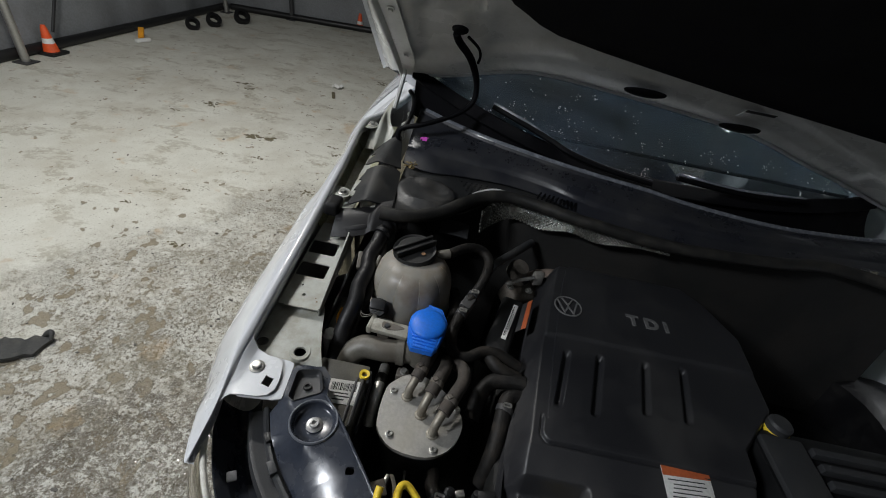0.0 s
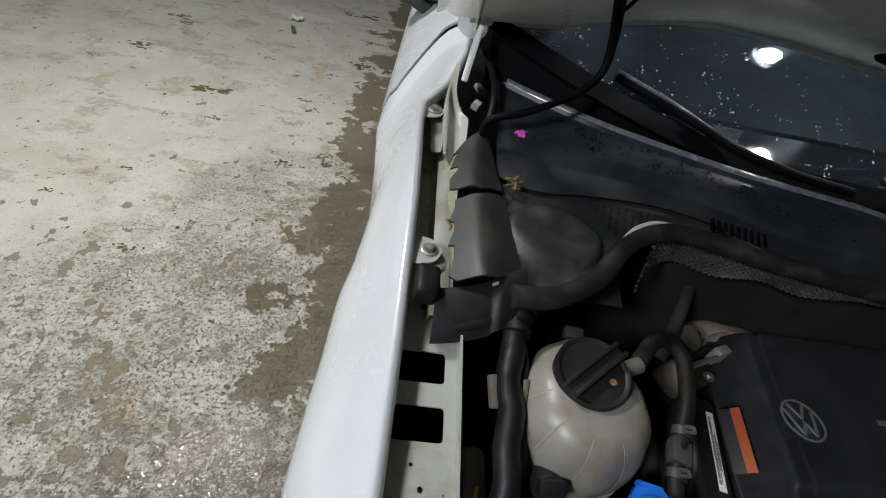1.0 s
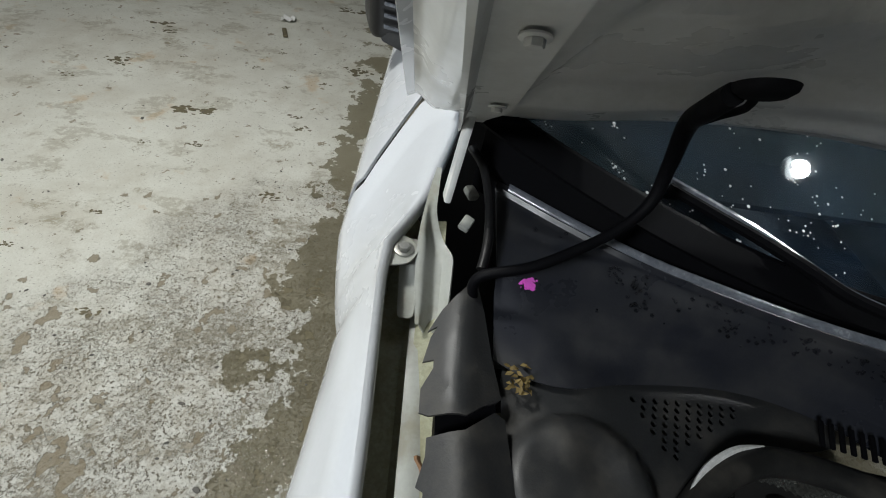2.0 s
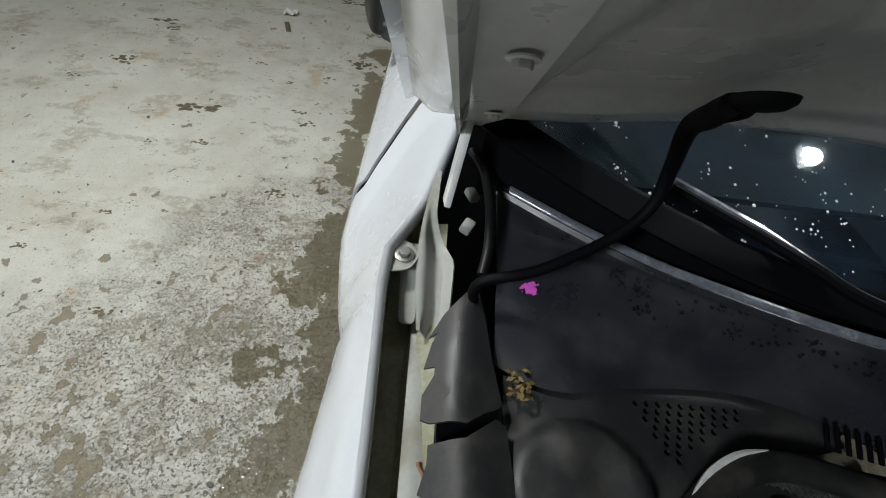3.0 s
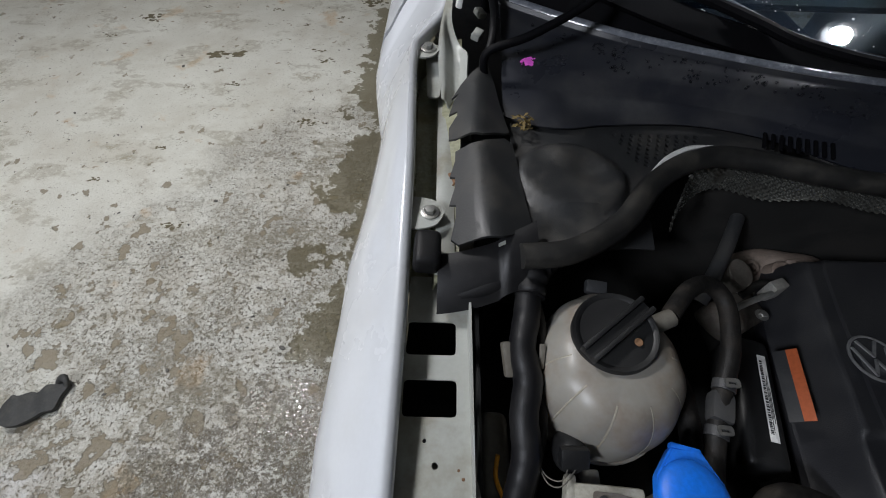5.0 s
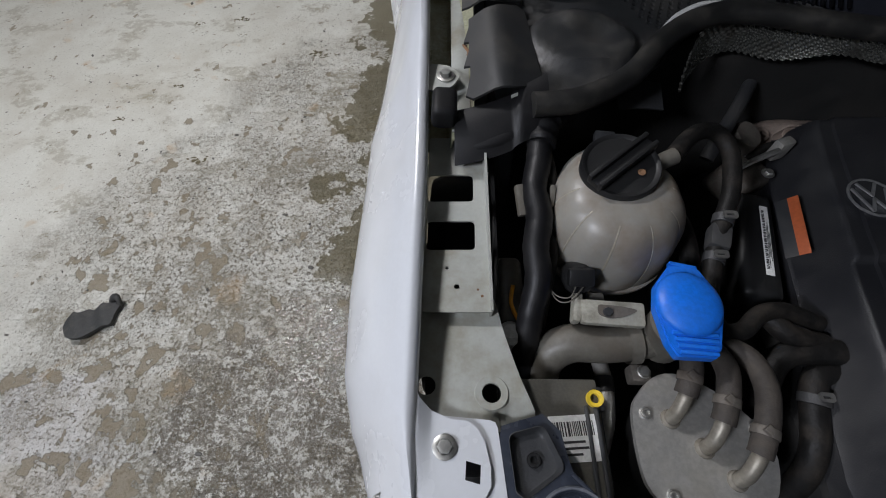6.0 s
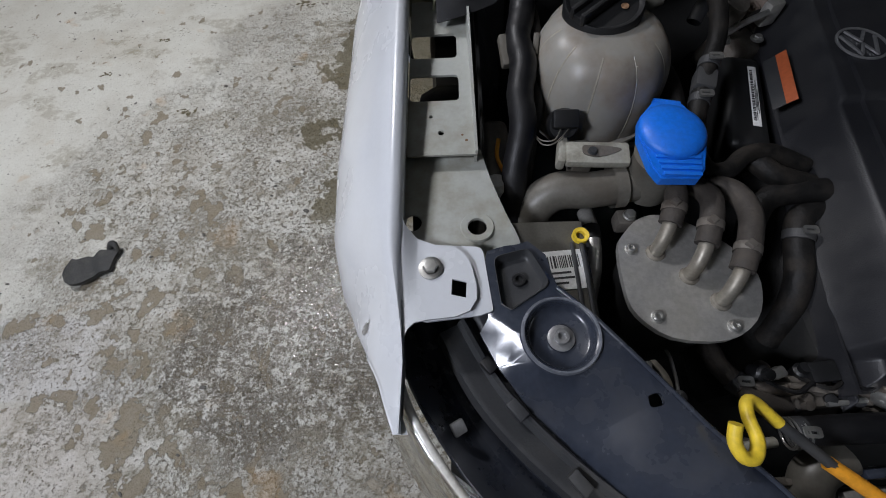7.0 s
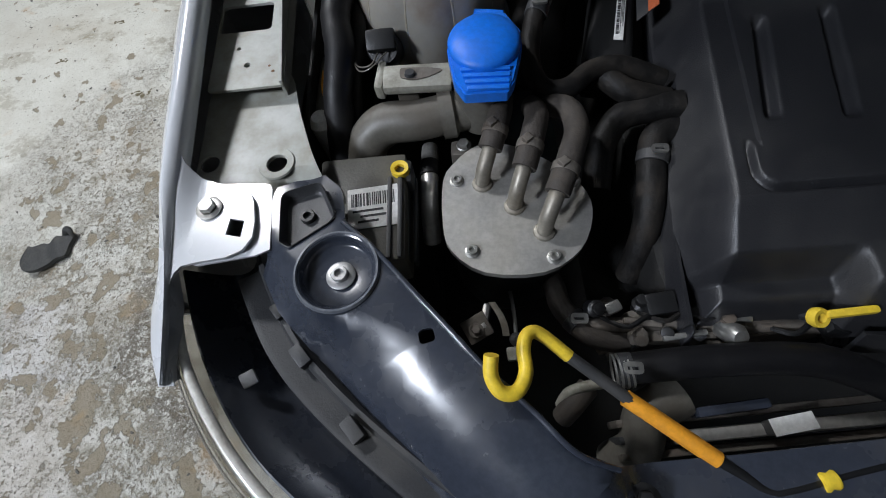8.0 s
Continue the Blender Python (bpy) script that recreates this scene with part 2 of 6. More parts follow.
def concrete():
    """Pale worn concrete, pitted and damp towards the car, with brown-green wet patches along it."""
    m, nd, ln, bs = nodes_of("stained_concrete")
    nt = m.node_tree
    co = nd.new("ShaderNodeTexCoord")
    sep = nd.new("ShaderNodeSeparateXYZ")
    ln.new(co.outputs["Object"], sep.inputs[0])
    fine, mid, big, blot = noise_of(nt, 130, 6, 0.72), noise_of(nt, 34, 8, 0.75), noise_of(nt, 2.2, 5, 0.6), noise_of(nt, 5.5, 5, 0.55, offset=(3, 1, 0))

    def calc(op, a, b):
        n = nd.new("ShaderNodeMath")
        n.operation = op
        for i, v in enumerate((a, b)):
            if isinstance(v, bpy.types.NodeSocket):
                ln.new(v, n.inputs[i])
            else:
                n.inputs[i].default_value = v
        return n.outputs[0]

    X, Y = sep.outputs[0], sep.outputs[1]
    grit = noise_of(nt, 260, 3, 0.75, offset=(4, 4, 4))
    isles = noise_of(nt, 14, 12, 0.70, offset=(2, 7, 1))
    chips = noise_of(nt, 80, 8, 0.70, offset=(8, 3, 2))
    # a joint line: beyond it the cement skin is still whole
    line = calc("ADD", calc("ADD", X, calc("MULTIPLY", Y, 0.455)), calc("ADD", 0.87, calc("MULTIPLY", calc("SUBTRACT", calc("ADD", mid, blot), 1.0), 0.30)))
    zone = ramp(nt, line, -0.12, 0.12)
    spread = ramp(nt, line, -0.55, 0.30)
    wob = calc("MULTIPLY", calc("SUBTRACT", big, 0.5), 1.3)
    near = ramp(nt, calc("ADD", calc("ADD", calc("MULTIPLY", X, 0.75), calc("MULTIPLY", Y, -0.62)), wob), -1.95, -0.70)
    near = calc("MULTIPLY", near, calc("ADD", 0.35, calc("ADD", calc("MULTIPLY", spread, 0.45), calc("MULTIPLY", zone, 0.20))))
    strip = calc("MULTIPLY", calc("MULTIPLY", ramp(nt, Y, 0.0, 0.02), calc("SUBTRACT", 1.0, ramp(nt, Y, 0.23, 0.25))), calc("SUBTRACT", 1.0, zone))
    near = calc("MAXIMUM", near, calc("MULTIPLY", strip, 0.6))
    patch = ramp(nt, noise_of(nt, 4.3, 4, 0.6, offset=(9, 4, 0)), 0.30, 0.66)
    field = calc("ADD", calc("ADD", calc("MULTIPLY", mid, 0.28), calc("MULTIPLY", fine, 0.47)), calc("ADD", calc("MULTIPLY", grit, 0.25), calc("MULTIPLY", patch, 0.06)))
    film = calc("MULTIPLY", ramp(nt, calc("ADD", isles, calc("MULTIPLY", blot, 0.35)), 0.62, 0.76), near)
    flaked = ramp(nt, calc("ADD", isles, calc("MULTIPLY", near, 0.05)), 0.630, 0.650)
    chipped = ramp(nt, calc("ADD", chips, calc("ADD", calc("MULTIPLY", near, 0.06), calc("MULTIPLY", patch, 0.04))), 0.635, 0.650)
    pits = calc("MULTIPLY", calc("MAXIMUM", calc("MULTIPLY", flaked, 0.80), calc("MAXIMUM", chipped, calc("MULTIPLY", ramp(nt, field, 0.560, 0.575), 0.55))), ramp(nt, near, 0.05, 0.40))
    tiny = calc("MULTIPLY", ramp(nt, noise_of(nt, 95, 3, 0.6, offset=(6, 1, 5)), 0.635, 0.65), calc("ADD", 0.45, calc("MULTIPLY", near, 0.45)))
    c = mixed(nt, ramp(nt, big, 0.3, 0.7), (0.66, 0.66, 0.595), (0.56, 0.55, 0.485))
    c = mixed(nt, calc("MULTIPLY", ramp(nt, fine, 0.42, 0.62), 0.22), c, (0.46, 0.44, 0.37))
    c = mixed(nt, calc("MULTIPLY", ramp(nt, noise_of(nt, 3.7, 8, 0.68, offset=(1, 2, 9)), 0.46, 0.68), 0.55), c, (0.47, 0.44, 0.365))
    c = mixed(nt, calc("MULTIPLY", strip, 0.5), c, (0.60, 0.585, 0.60))
    slab_front = calc("MULTIPLY", calc("SUBTRACT", 1.0, zone), calc("SUBTRACT", 1.0, ramp(nt, Y, -0.015, 0.01)))
    c = mixed(nt, calc("MULTIPLY", slab_front, 0.6), c, (0.60, 0.55, 0.50))
    c = mixed(nt, calc("MULTIPLY", near, 0.5), c, mixed(nt, ramp(nt, mid, 0.42, 0.58), (0.63, 0.615, 0.565), (0.47, 0.44, 0.38)))
    c = mixed(nt, calc("MULTIPLY", film, 0.62), c, mixed(nt, chips, (0.30, 0.265, 0.20), (0.44, 0.405, 0.325)))
    flecks = calc("MULTIPLY", ramp(nt, noise_of(nt, 150, 5, 0.78, offset=(2, 8, 3)), 0.565, 0.585), near)
    c = mixed(nt, calc("MULTIPLY", flecks, 0.75), c, (0.70, 0.69, 0.645))
    stone = mixed(nt, ramp(nt, calc("ADD", calc("MULTIPLY", grit, 0.5), calc("MULTIPLY", isles, 0.5)), 0.42, 0.60), (0.135, 0.112, 0.075), (0.34, 0.30, 0.225))
    c = mixed(nt, calc("MULTIPLY", pits, 0.88), c, stone)
    c = mixed(nt, tiny, c, (0.16, 0.14, 0.11))
    # brown blotches, thickest along the joints
    rows = calc("MAXIMUM", calc("SUBTRACT", 1.0, ramp(nt, calc("ABSOLUTE", calc("SUBTRACT", Y, 0.235), 0.0), 0.012, 0.045)), calc("SUBTRACT", 1.0, ramp(nt, calc("ABSOLUTE", calc("SUBTRACT", Y, 0.008), 0.0), 0.012, 0.04)))
    rows = calc("MAXIMUM", calc("MULTIPLY", rows, calc("SUBTRACT", 1.0, zone)), calc("MULTIPLY", 0.8, calc("SUBTRACT", 1.0, ramp(nt, calc("ABSOLUTE", line, 0.0), 0.015, 0.05))))
    rows = calc("MULTIPLY", rows, calc("SUBTRACT", 1.0, ramp(nt, Y, 0.6, 1.0)))
    belt = calc("MULTIPLY", calc("SUBTRACT", 1.0, ramp(nt, calc("ABSOLUTE", calc("SUBTRACT", line, 0.12), 0.0), 0.14, 0.42)), calc("SUBTRACT", 1.0, ramp(nt, Y, 0.9, 1.5)))
    spotty = calc("ADD", noise_of(nt, 15, 4, 0.55, (1, 0.8, 1), (7, 2, 1)), calc("ADD", calc("MULTIPLY", rows, 0.10), calc("SUBTRACT", calc("ADD", calc("MULTIPLY", near, 0.05), calc("MULTIPLY", belt, 0.055)), 0.035)))
    spots = ramp(nt, calc("ADD", spotty, calc("MULTIPLY", calc("SUBTRACT", fine, 0.5), 0.10)), 0.625, 0.640)
    c = mixed(nt, calc("MULTIPLY", spots, 0.8), c, mixed(nt, grit, (0.15, 0.115, 0.065), (0.27, 0.225, 0.145)))
    herd = ramp(nt, noise_of(nt, 3.1, 4, 0.6, offset=(4, 9, 6)), 0.46, 0.62)
    mud = calc("MULTIPLY", ramp(nt, noise_of(nt, 27, 5, 0.62, (1, 1.25, 1), (3, 3, 8)), 0.655, 0.675), calc("ADD", 0.15, calc("MULTIPLY", herd, 0.85)))
    crumbs = calc("MULTIPLY", ramp(nt, noise_of(nt, 75, 4, 0.6, offset=(5, 6, 3)), 0.56, 0.59), ramp(nt, noise_of(nt, 8.5, 4, 0.6, offset=(7, 7, 2)), 0.56, 0.68))
    c = mixed(nt, calc("MULTIPLY", calc("MAXIMUM", mud, crumbs), 0.78), c, mixed(nt, grit, (0.10, 0.088, 0.05), (0.22, 0.20, 0.125)))
    damp_brown = calc("MULTIPLY", ramp(nt, noise_of(nt, 6.5, 7, 0.66, offset=(6, 2, 4)), 0.60, 0.66), ramp(nt, chips, 0.40, 0.56))
    c = mixed(nt, calc("MULTIPLY", damp_brown, 0.55), c, (0.23, 0.195, 0.115))
    rust = ramp(nt, noise_of(nt, 5.1, 4, 0.6, offset=(1, 5, 2)), 0.62, 0.72)
    c = mixed(nt, calc("MULTIPLY", rust, 0.40), c, (0.46, 0.28, 0.10))
    # wet band along the car's flank
    edge = calc("ADD", X, calc("MULTIPLY", calc("SUBTRACT", blot, 0.5), 1.1))
    edge = calc("ADD", edge, calc("ADD", calc("MULTIPLY", calc("SUBTRACT", mid, 0.5), 0.16), calc("MULTIPLY", calc("SUBTRACT", isles, 0.5), 0.55)))
    wet = calc("MULTIPLY", calc("MULTIPLY", ramp(nt, edge, -0.385, -0.37), calc("SUBTRACT", 1.0, ramp(nt, edge, 1.55, 1.70))), ramp(nt, Y, 0.45, 0.6))
    c = mixed(nt, calc("MULTIPLY", wet, 0.85), c, mixed(nt, fine, (0.125, 0.105, 0.055), (0.19, 0.165, 0.095)))
    # wet glinting ground beside the nose
    ring = calc("ADD", calc("POWER", calc("MULTIPLY", calc("ADD", X, 0.44), 2.6), 2.0), calc("POWER", calc("MULTIPLY", calc("SUBTRACT", Y, 0.16), 2.9), 2.0))
    soak = calc("SUBTRACT", 1.0, ramp(nt, calc("ADD", ring, calc("MULTIPLY", calc("SUBTRACT", blot, 0.5), 2.2)), 0.55, 1.0))
    c = mixed(nt, calc("MULTIPLY", soak, calc("MULTIPLY", ramp(nt, calc("ADD", calc("MULTIPLY", field, 0.55), calc("MULTIPLY", mid, 0.45)), 0.48, 0.515), 0.72)), c, (0.165, 0.143, 0.108))
    c = mixed(nt, calc("MULTIPLY", calc("MULTIPLY", flecks, soak), 0.5), c, (0.66, 0.66, 0.63))
    damp = calc("MAXIMUM", calc("MULTIPLY", soak, 0.9), calc("MULTIPLY", calc("MAXIMUM", wet, spots), 0.45))
    damp = calc("MULTIPLY", damp, ramp(nt, fine, 0.35, 0.55))
    smear = calc("MULTIPLY", ramp(nt, noise_of(nt, 3.4, 6, 0.65, (1, 1.6, 1), (5, 5, 0)), 0.545, 0.60), ramp(nt, mid, 0.40, 0.52))
    c = mixed(nt, calc("MULTIPLY", smear, 0.45), c, (0.27, 0.24, 0.17))
    ln.new(c, bs.inputs["Base Color"])
    ln.new(calc("MAXIMUM", calc("SUBTRACT", ramp(nt, fine, 0.3, 0.7, 0.62, 0.85), calc("MULTIPLY", damp, 0.62)), 0.10), bs.inputs["Roughness"])
    bp = nd.new("ShaderNodeBump")
    bp.inputs["Strength"].default_value, bp.inputs["Distance"].default_value = 1.0, 0.008
    ln.new(calc("SUBTRACT", calc("ADD", calc("MULTIPLY", fine, 0.5), calc("MULTIPLY", grit, 0.35)), calc("MULTIPLY", calc("MAXIMUM", pits, spots), 0.6)), bp.inputs["Height"])
    ln.new(bp.outputs[0], bs.inputs["Normal"])
    # a thin broken film of water, lumpy enough to glint
    ripple = nd.new("ShaderNodeBump")
    ripple.inputs["Strength"].default_value, ripple.inputs["Distance"].default_value = 1.0, 0.0028
    ln.new(noise_of(nt, 58, 2, 0.5, offset=(2, 2, 6)), ripple.inputs["Height"])
    ln.new(ripple.outputs[0], bs.inputs["Coat Normal"])
    bs.inputs["Coat Roughness"].default_value = 0.05
    ln.new(calc("MULTIPLY", calc("MAXIMUM", soak, calc("MULTIPLY", wet, 0.4)), ramp(nt, mid, 0.46, 0.56, 0.0, 0.5)), bs.inputs["Coat Weight"])
    return m


CONCRETE = concrete()


# ---- building helpers ----
def thing(name, label, category, at=(0, 0, 0), group="", kind=""):
    ob = new(name)
    ob.empty_display_size = 0.05
    ob.location = at
    return tagged(ob, label, category, group, kind)


def part(name, bm, material, parent=None, label="", smooth=40):
    """One mesh object, built in world places, under a thing or a part."""
    me = bpy.data.meshes.new(name)
    bmesh.ops.recalc_face_normals(bm, faces=bm.faces)
    for f in bm.faces:
        f.smooth = True
    for e in bm.edges:
        if len(e.link_faces) == 2 and e.calc_face_angle(0) > radians(smooth):
            e.smooth = False
    bm.to_mesh(me)
    bm.free()
    me.materials.append(material)
    ob = new(name, me)
    if parent:
        ob.parent = parent
        if parent.type == "EMPTY":
            ob.matrix_parent_inverse = Matrix.Translation(-parent.location)
    if label:
        ob["label"] = label
    return ob


def spline(pts, n=8, closed=False):
    """Catmull-Rom through the points."""
    p = [Vector(q) for q in pts]
    out = []
    k = len(p)
    for i in range(k if closed else k - 1):
        a, b, c, d = (p[(i + j - 1) % k] if closed else p[min(max(i + j - 1, 0), k - 1)] for j in range(4))
        for s in range(n):
            t = s / n
            out.append(0.5 * ((2 * b) + (c - a) * t + (2 * a - 5 * b + 4 * c - d) * t * t + (3 * b - a - 3 * c + d) * t ** 3))
    if not closed:
        out.append(p[-1])
    return out


def tube(pts, r, seg=12, n=7, bm=None, cap=True, ribs=0.0, pitch=0.006):
    """A round hose through the points; r: a radius or one for each point; ribs: depth of corrugation."""
    bm = bm or bmesh.new()
    path = spline(pts, n)
    radii = spline([(q, 0, 0) for q in r], n) if isinstance(r, (list, tuple)) else None
    rings, up, run = [], None, 0.0
    for i, q in enumerate(path):
        d = (path[min(i + 1, len(path) - 1)] - path[max(i - 1, 0)]).normalized()
        up = (up - d * up.dot(d)).normalized() if up else d.orthogonal().normalized()
        side = d.cross(up)
        if i:
            run += (q - path[i - 1]).length
        rad = (radii[i].x if radii else r) + (ribs * (1 if int(run / pitch * 2) % 2 else -1) if ribs else 0)
        rings.append([bm.verts.new(q + (up * math.cos(a) + side * math.sin(a)) * rad) for a in (2 * math.pi * k / seg for k in range(seg))])
    for a, b in zip(rings, rings[1:]):
        for k in range(seg):
            bm.faces.new((a[k], a[(k + 1) % seg], b[(k + 1) % seg], b[k]))
    if cap:
        bm.faces.new(rings[0])
        bm.faces.new(rings[-1])
    return bm


def lathe(profile, centre, axis=(0, 0, 1), seg=32, bm=None):
    """A turned form: profile of (radius, height) along the axis from the centre."""
    bm = bm or bmesh.new()
    turn = Vector((0, 0, 1)).rotation_difference(Vector(axis)).to_matrix()
    rings = []
    for rad, h in profile:
        if rad <= 1e-6:
            rings.append([bm.verts.new(Vector(centre) + turn @ Vector((0, 0, h)))])
        else:
            rings.append([bm.verts.new(Vector(centre) + turn @ Vector((rad * math.cos(a), rad * math.sin(a), h))) for a in (2 * math.pi * k / seg for k in range(seg))])
    for a, b in zip(rings, rings[1:]):
        for k in range(seg):
            q = [a[k % len(a)], a[(k + 1) % len(a)], b[(k + 1) % len(b)], b[k % len(b)]]
            q = list(dict.fromkeys(q))
            if len(q) > 2:
                bm.faces.new(q)
    return bm


def box(centre, size, bevel=0.003, turn=(0, 0, 0), bm=None, seg=2):
    """A box with rounded edges."""
    t = bmesh.new()
    bmesh.ops.create_cube(t, size=1.0, matrix=Matrix.Diagonal((*size, 1)))
    if bevel:
        bmesh.ops.bevel(t, geom=t.edges[:], offset=min(bevel, min(size) * 0.45), segments=seg, affect="EDGES", profile=0.6)
    t.transform(pose(*centre, *turn))
    if bm is None:
        return t
    me = bpy.data.meshes.new("join")
    t.to_mesh(me)
    t.free()
    bm.from_mesh(me)
    bpy.data.meshes.remove(me)
    return bm


def circle(x, y, r, n=24, sx=1.0):
    return [(x + r * sx * math.cos(2 * math.pi * k / n), y + r * math.sin(2 * math.pi * k / n)) for k in range(n)]


def rounded(pts, n=4, cut=0.35):
    """A closed outline with softened corners."""
    q = [Vector((x, y, 0)) for x, y in pts]
    out = []
    for i in range(len(q)):
        a, b, c = q[i - 1], q[i], q[(i + 1) % len(q)]
        r = min((a - b).length, (c - b).length) * cut
        p0, p1 = b + (a - b).normalized() * r, b + (c - b).normalized() * r
        for s in range(n + 1):
            t = s / n
            w = p0.lerp(b, t).lerp(b.lerp(p1, t), t)
            out.append((w.x, w.y))
    return out


def slab(outline, z, thick, holes=(), step=0.0, bevel=0.0015):
    """A plate cut to an outline with holes; z: its top, a number or a function of x, y."""
    height = z if callable(z) else (lambda x, y: z)
    bm = bmesh.new()
    edges = []
    for loop in (outline, *holes):
        vs = [bm.verts.new((x, y, 0)) for x, y in loop]
        edges += [bm.edges.new((vs[i - 1], vs[i])) for i in range(len(vs))]
    bmesh.ops.triangle_fill(bm, use_beauty=True, use_dissolve=False, edges=edges, normal=(0, 0, 1))
    if step:
        xs, ys = [p[0] for p in outline], [p[1] for p in outline]
        for lo, hi, no in ((min(xs), max(xs), (1, 0, 0)), (min(ys), max(ys), (0, 1, 0))):
            for k in range(1, int((hi - lo) / step) + 1):
                at = (lo + k * step) * Vector(no)
                bmesh.ops.bisect_plane(bm, geom=bm.verts[:] + bm.edges[:] + bm.faces[:], plane_co=at, plane_no=no, dist=1e-6)
    for f in bm.faces:
        if f.normal.z < 0:
            f.normal_flip()
    top = bm.faces[:]
    made = bmesh.ops.extrude_face_region(bm, geom=top)
    low = [v for v in made["geom"] if isinstance(v, bmesh.types.BMVert)]
    for v in low:
        v.co.z = -1
    for v in bm.verts:
        v.co.z = height(v.co.x, v.co.y) - (thick if v.co.z < -0.5 else 0)
    return bm


def pocket(outline, z, depth, shrink=0.85):
    """A sunk tray under an opening: sloped wall and floor, with thickness below."""
    bm = bmesh.new()
    cx, cy = sum(p[0] for p in outline) / len(outline), sum(p[1] for p in outline) / len(outline)
    rings = []
    for s, dz in ((1.03, 0.0015), (1.0, 0.002), (0.97, 0.0005), ((1 + shrink) / 2, -depth * 0.6), (shrink, -depth * 0.95), (shrink * 0.9, -depth), (0.02, -depth)):
        rings.append([bm.verts.new((cx + (x - cx) * s, cy + (y - cy) * s, z + dz)) for x, y in outline])
    n = len(outline)
    for a, b in zip(rings, rings[1:]):
        for k in range(n):
            bm.faces.new((a[k], a[(k + 1) % n], b[(k + 1) % n], b[k]))
    bm.faces.new(rings[-1])
    return bm


def sheet(fn, nu, nv, thick=0.0):
    """A skin over fn(u, v); thick: pushed back along its normals, with closed rims."""
    bm = bmesh.new()
    g = [[bm.verts.new(fn(i / nu, j / nv)) for j in range(nv + 1)] for i in range(nu + 1)]
    for i in range(nu):
        for j in range(nv):
            bm.faces.new((g[i][j], g[i + 1][j], g[i + 1][j + 1], g[i][j + 1]))
    if thick:
        bm.normal_update()
        bmesh.ops.solidify(bm, geom=bm.faces[:], thickness=thick)
    return bm


def lerp_table(x, xs, ys):
    return float(np.interp(x, xs, ys))


def smooth01(x, lo, hi):
    t = min(1, max(0, (x - lo) / (hi - lo)))
    return t * t * (3 - 2 * t)


def bolt(name, at, r, parent, axis=(0, 0, 1), washer=1.6, material=None, socket=False):
    """A flange bolt: washer, hexagon head (or round socket head)."""
    bm = lathe([(0, 0), (r * washer, 0), (r * washer, r * 0.18), (r * washer * 0.85, r * 0.28), (r, r * 0.3)], at, axis, 24)
    lathe([(r, r * 0.25), (r, r * 0.85), (r * 0.9, r * 1.0)] + ([(r * 0.55, r), (r * 0.5, r * 0.5), (0, r * 0.5)] if socket else [(r * 0.6, r * 1.05), (0, r * 0.95)]), at, axis, 16 if socket else 6, bm)
    return part(name, bm, material or STEEL, parent, smooth=30)


def barcode_label(at, w, h, turn, parent, flip=False):
    """A paper label with plain bars where its print cannot be read."""
    lab = part("sticker", box(at, (w, h, 0.0008), 0.0003, turn), PAPER, parent, "white printed sticker with bar code")
    m = pose(*at, *turn)
    bm = bmesh.new()
    rng = random.Random(int(w * 1e5))
    x = -w * 0.42
    while x < w * 0.42:
        b = rng.choice((0.0008, 0.0012, 0.002))
        if x + b > w * 0.44:
            break
        t = box((x + b / 2, h * 0.2, 0.0006), (b, h * 0.32, 0.0004), 0, (0, 0, 0))
        t.transform(m)
        me = bpy.data.meshes.new("bar")
        t.to_mesh(me)
        t.free()
        bm.from_mesh(me)
        x += b + rng.choice((0.0008, 0.0015))
    for k in range(3):
        t = box((-w * 0.1 + 0.1 * w * (k % 2), -h * (0.08 + 0.13 * k), 0.0006), (w * (0.6 - 0.1 * k), h * 0.05, 0.0004), 0)
        t.transform(m)
        me = bpy.data.meshes.new("bar")
        t.to_mesh(me)
        t.free()
        bm.from_mesh(me)
    part("print", bm, INK, lab)
    return lab


# ---- floor and tent ----
tagged(part("floor", box((1.0, 1.5, -0.1), (9.4, 11.0, 0.2), 0), CONCRETE), "pale worn concrete floor with oil and water stains", "floor", kind="structure")


def tent_wall(name, x0, y0, x1, y1, label):
    """A hanging fabric wall with shallow folds."""
    d = Vector((x1 - x0, y1 - y0, 0))
    nrm = Vector((-d.y, d.x, 0)).normalized()

    def at(u, v):
        wave = 0.035 * math.sin(u * d.length * 4.1) * (0.3 + v) + 0.02 * math.sin(u * d.length * 9.7 + v * 3)
        return Vector((x0, y0, 0.05)) + d * u + nrm * wave + Vector((0, 0, 2.9 * v))

    tagged(part(name, sheet(at, 90, 10, 0.01), TENT), label, "wall", kind="structure")


tent_wall("wall_west", -3.42, -3.9, -3.42, 5.9, "dark grey tarpaulin tent wall hanging in folds")
tent_wall("wall_north", -3.42, 5.9, 5.3, 7.2, "dark grey tarpaulin tent wall hanging in folds")
tent_wall("wall_east", 5.3, 7.2, 5.3, -3.9, "dark grey tarpaulin tent wall hanging in folds")
tent_wall("wall_south", 5.3, -3.9, -3.42, -3.9, "dark grey tarpaulin tent wall hanging in folds")
# roof stays out of view and serves as a light reflector
tagged(part("ceiling", box((0.95, 1.6, 3.05), (9.0, 11.5, 0.04), 0), ROOF), "unseen tent roof, made pale to bounce light down", "ceiling", kind="structure")


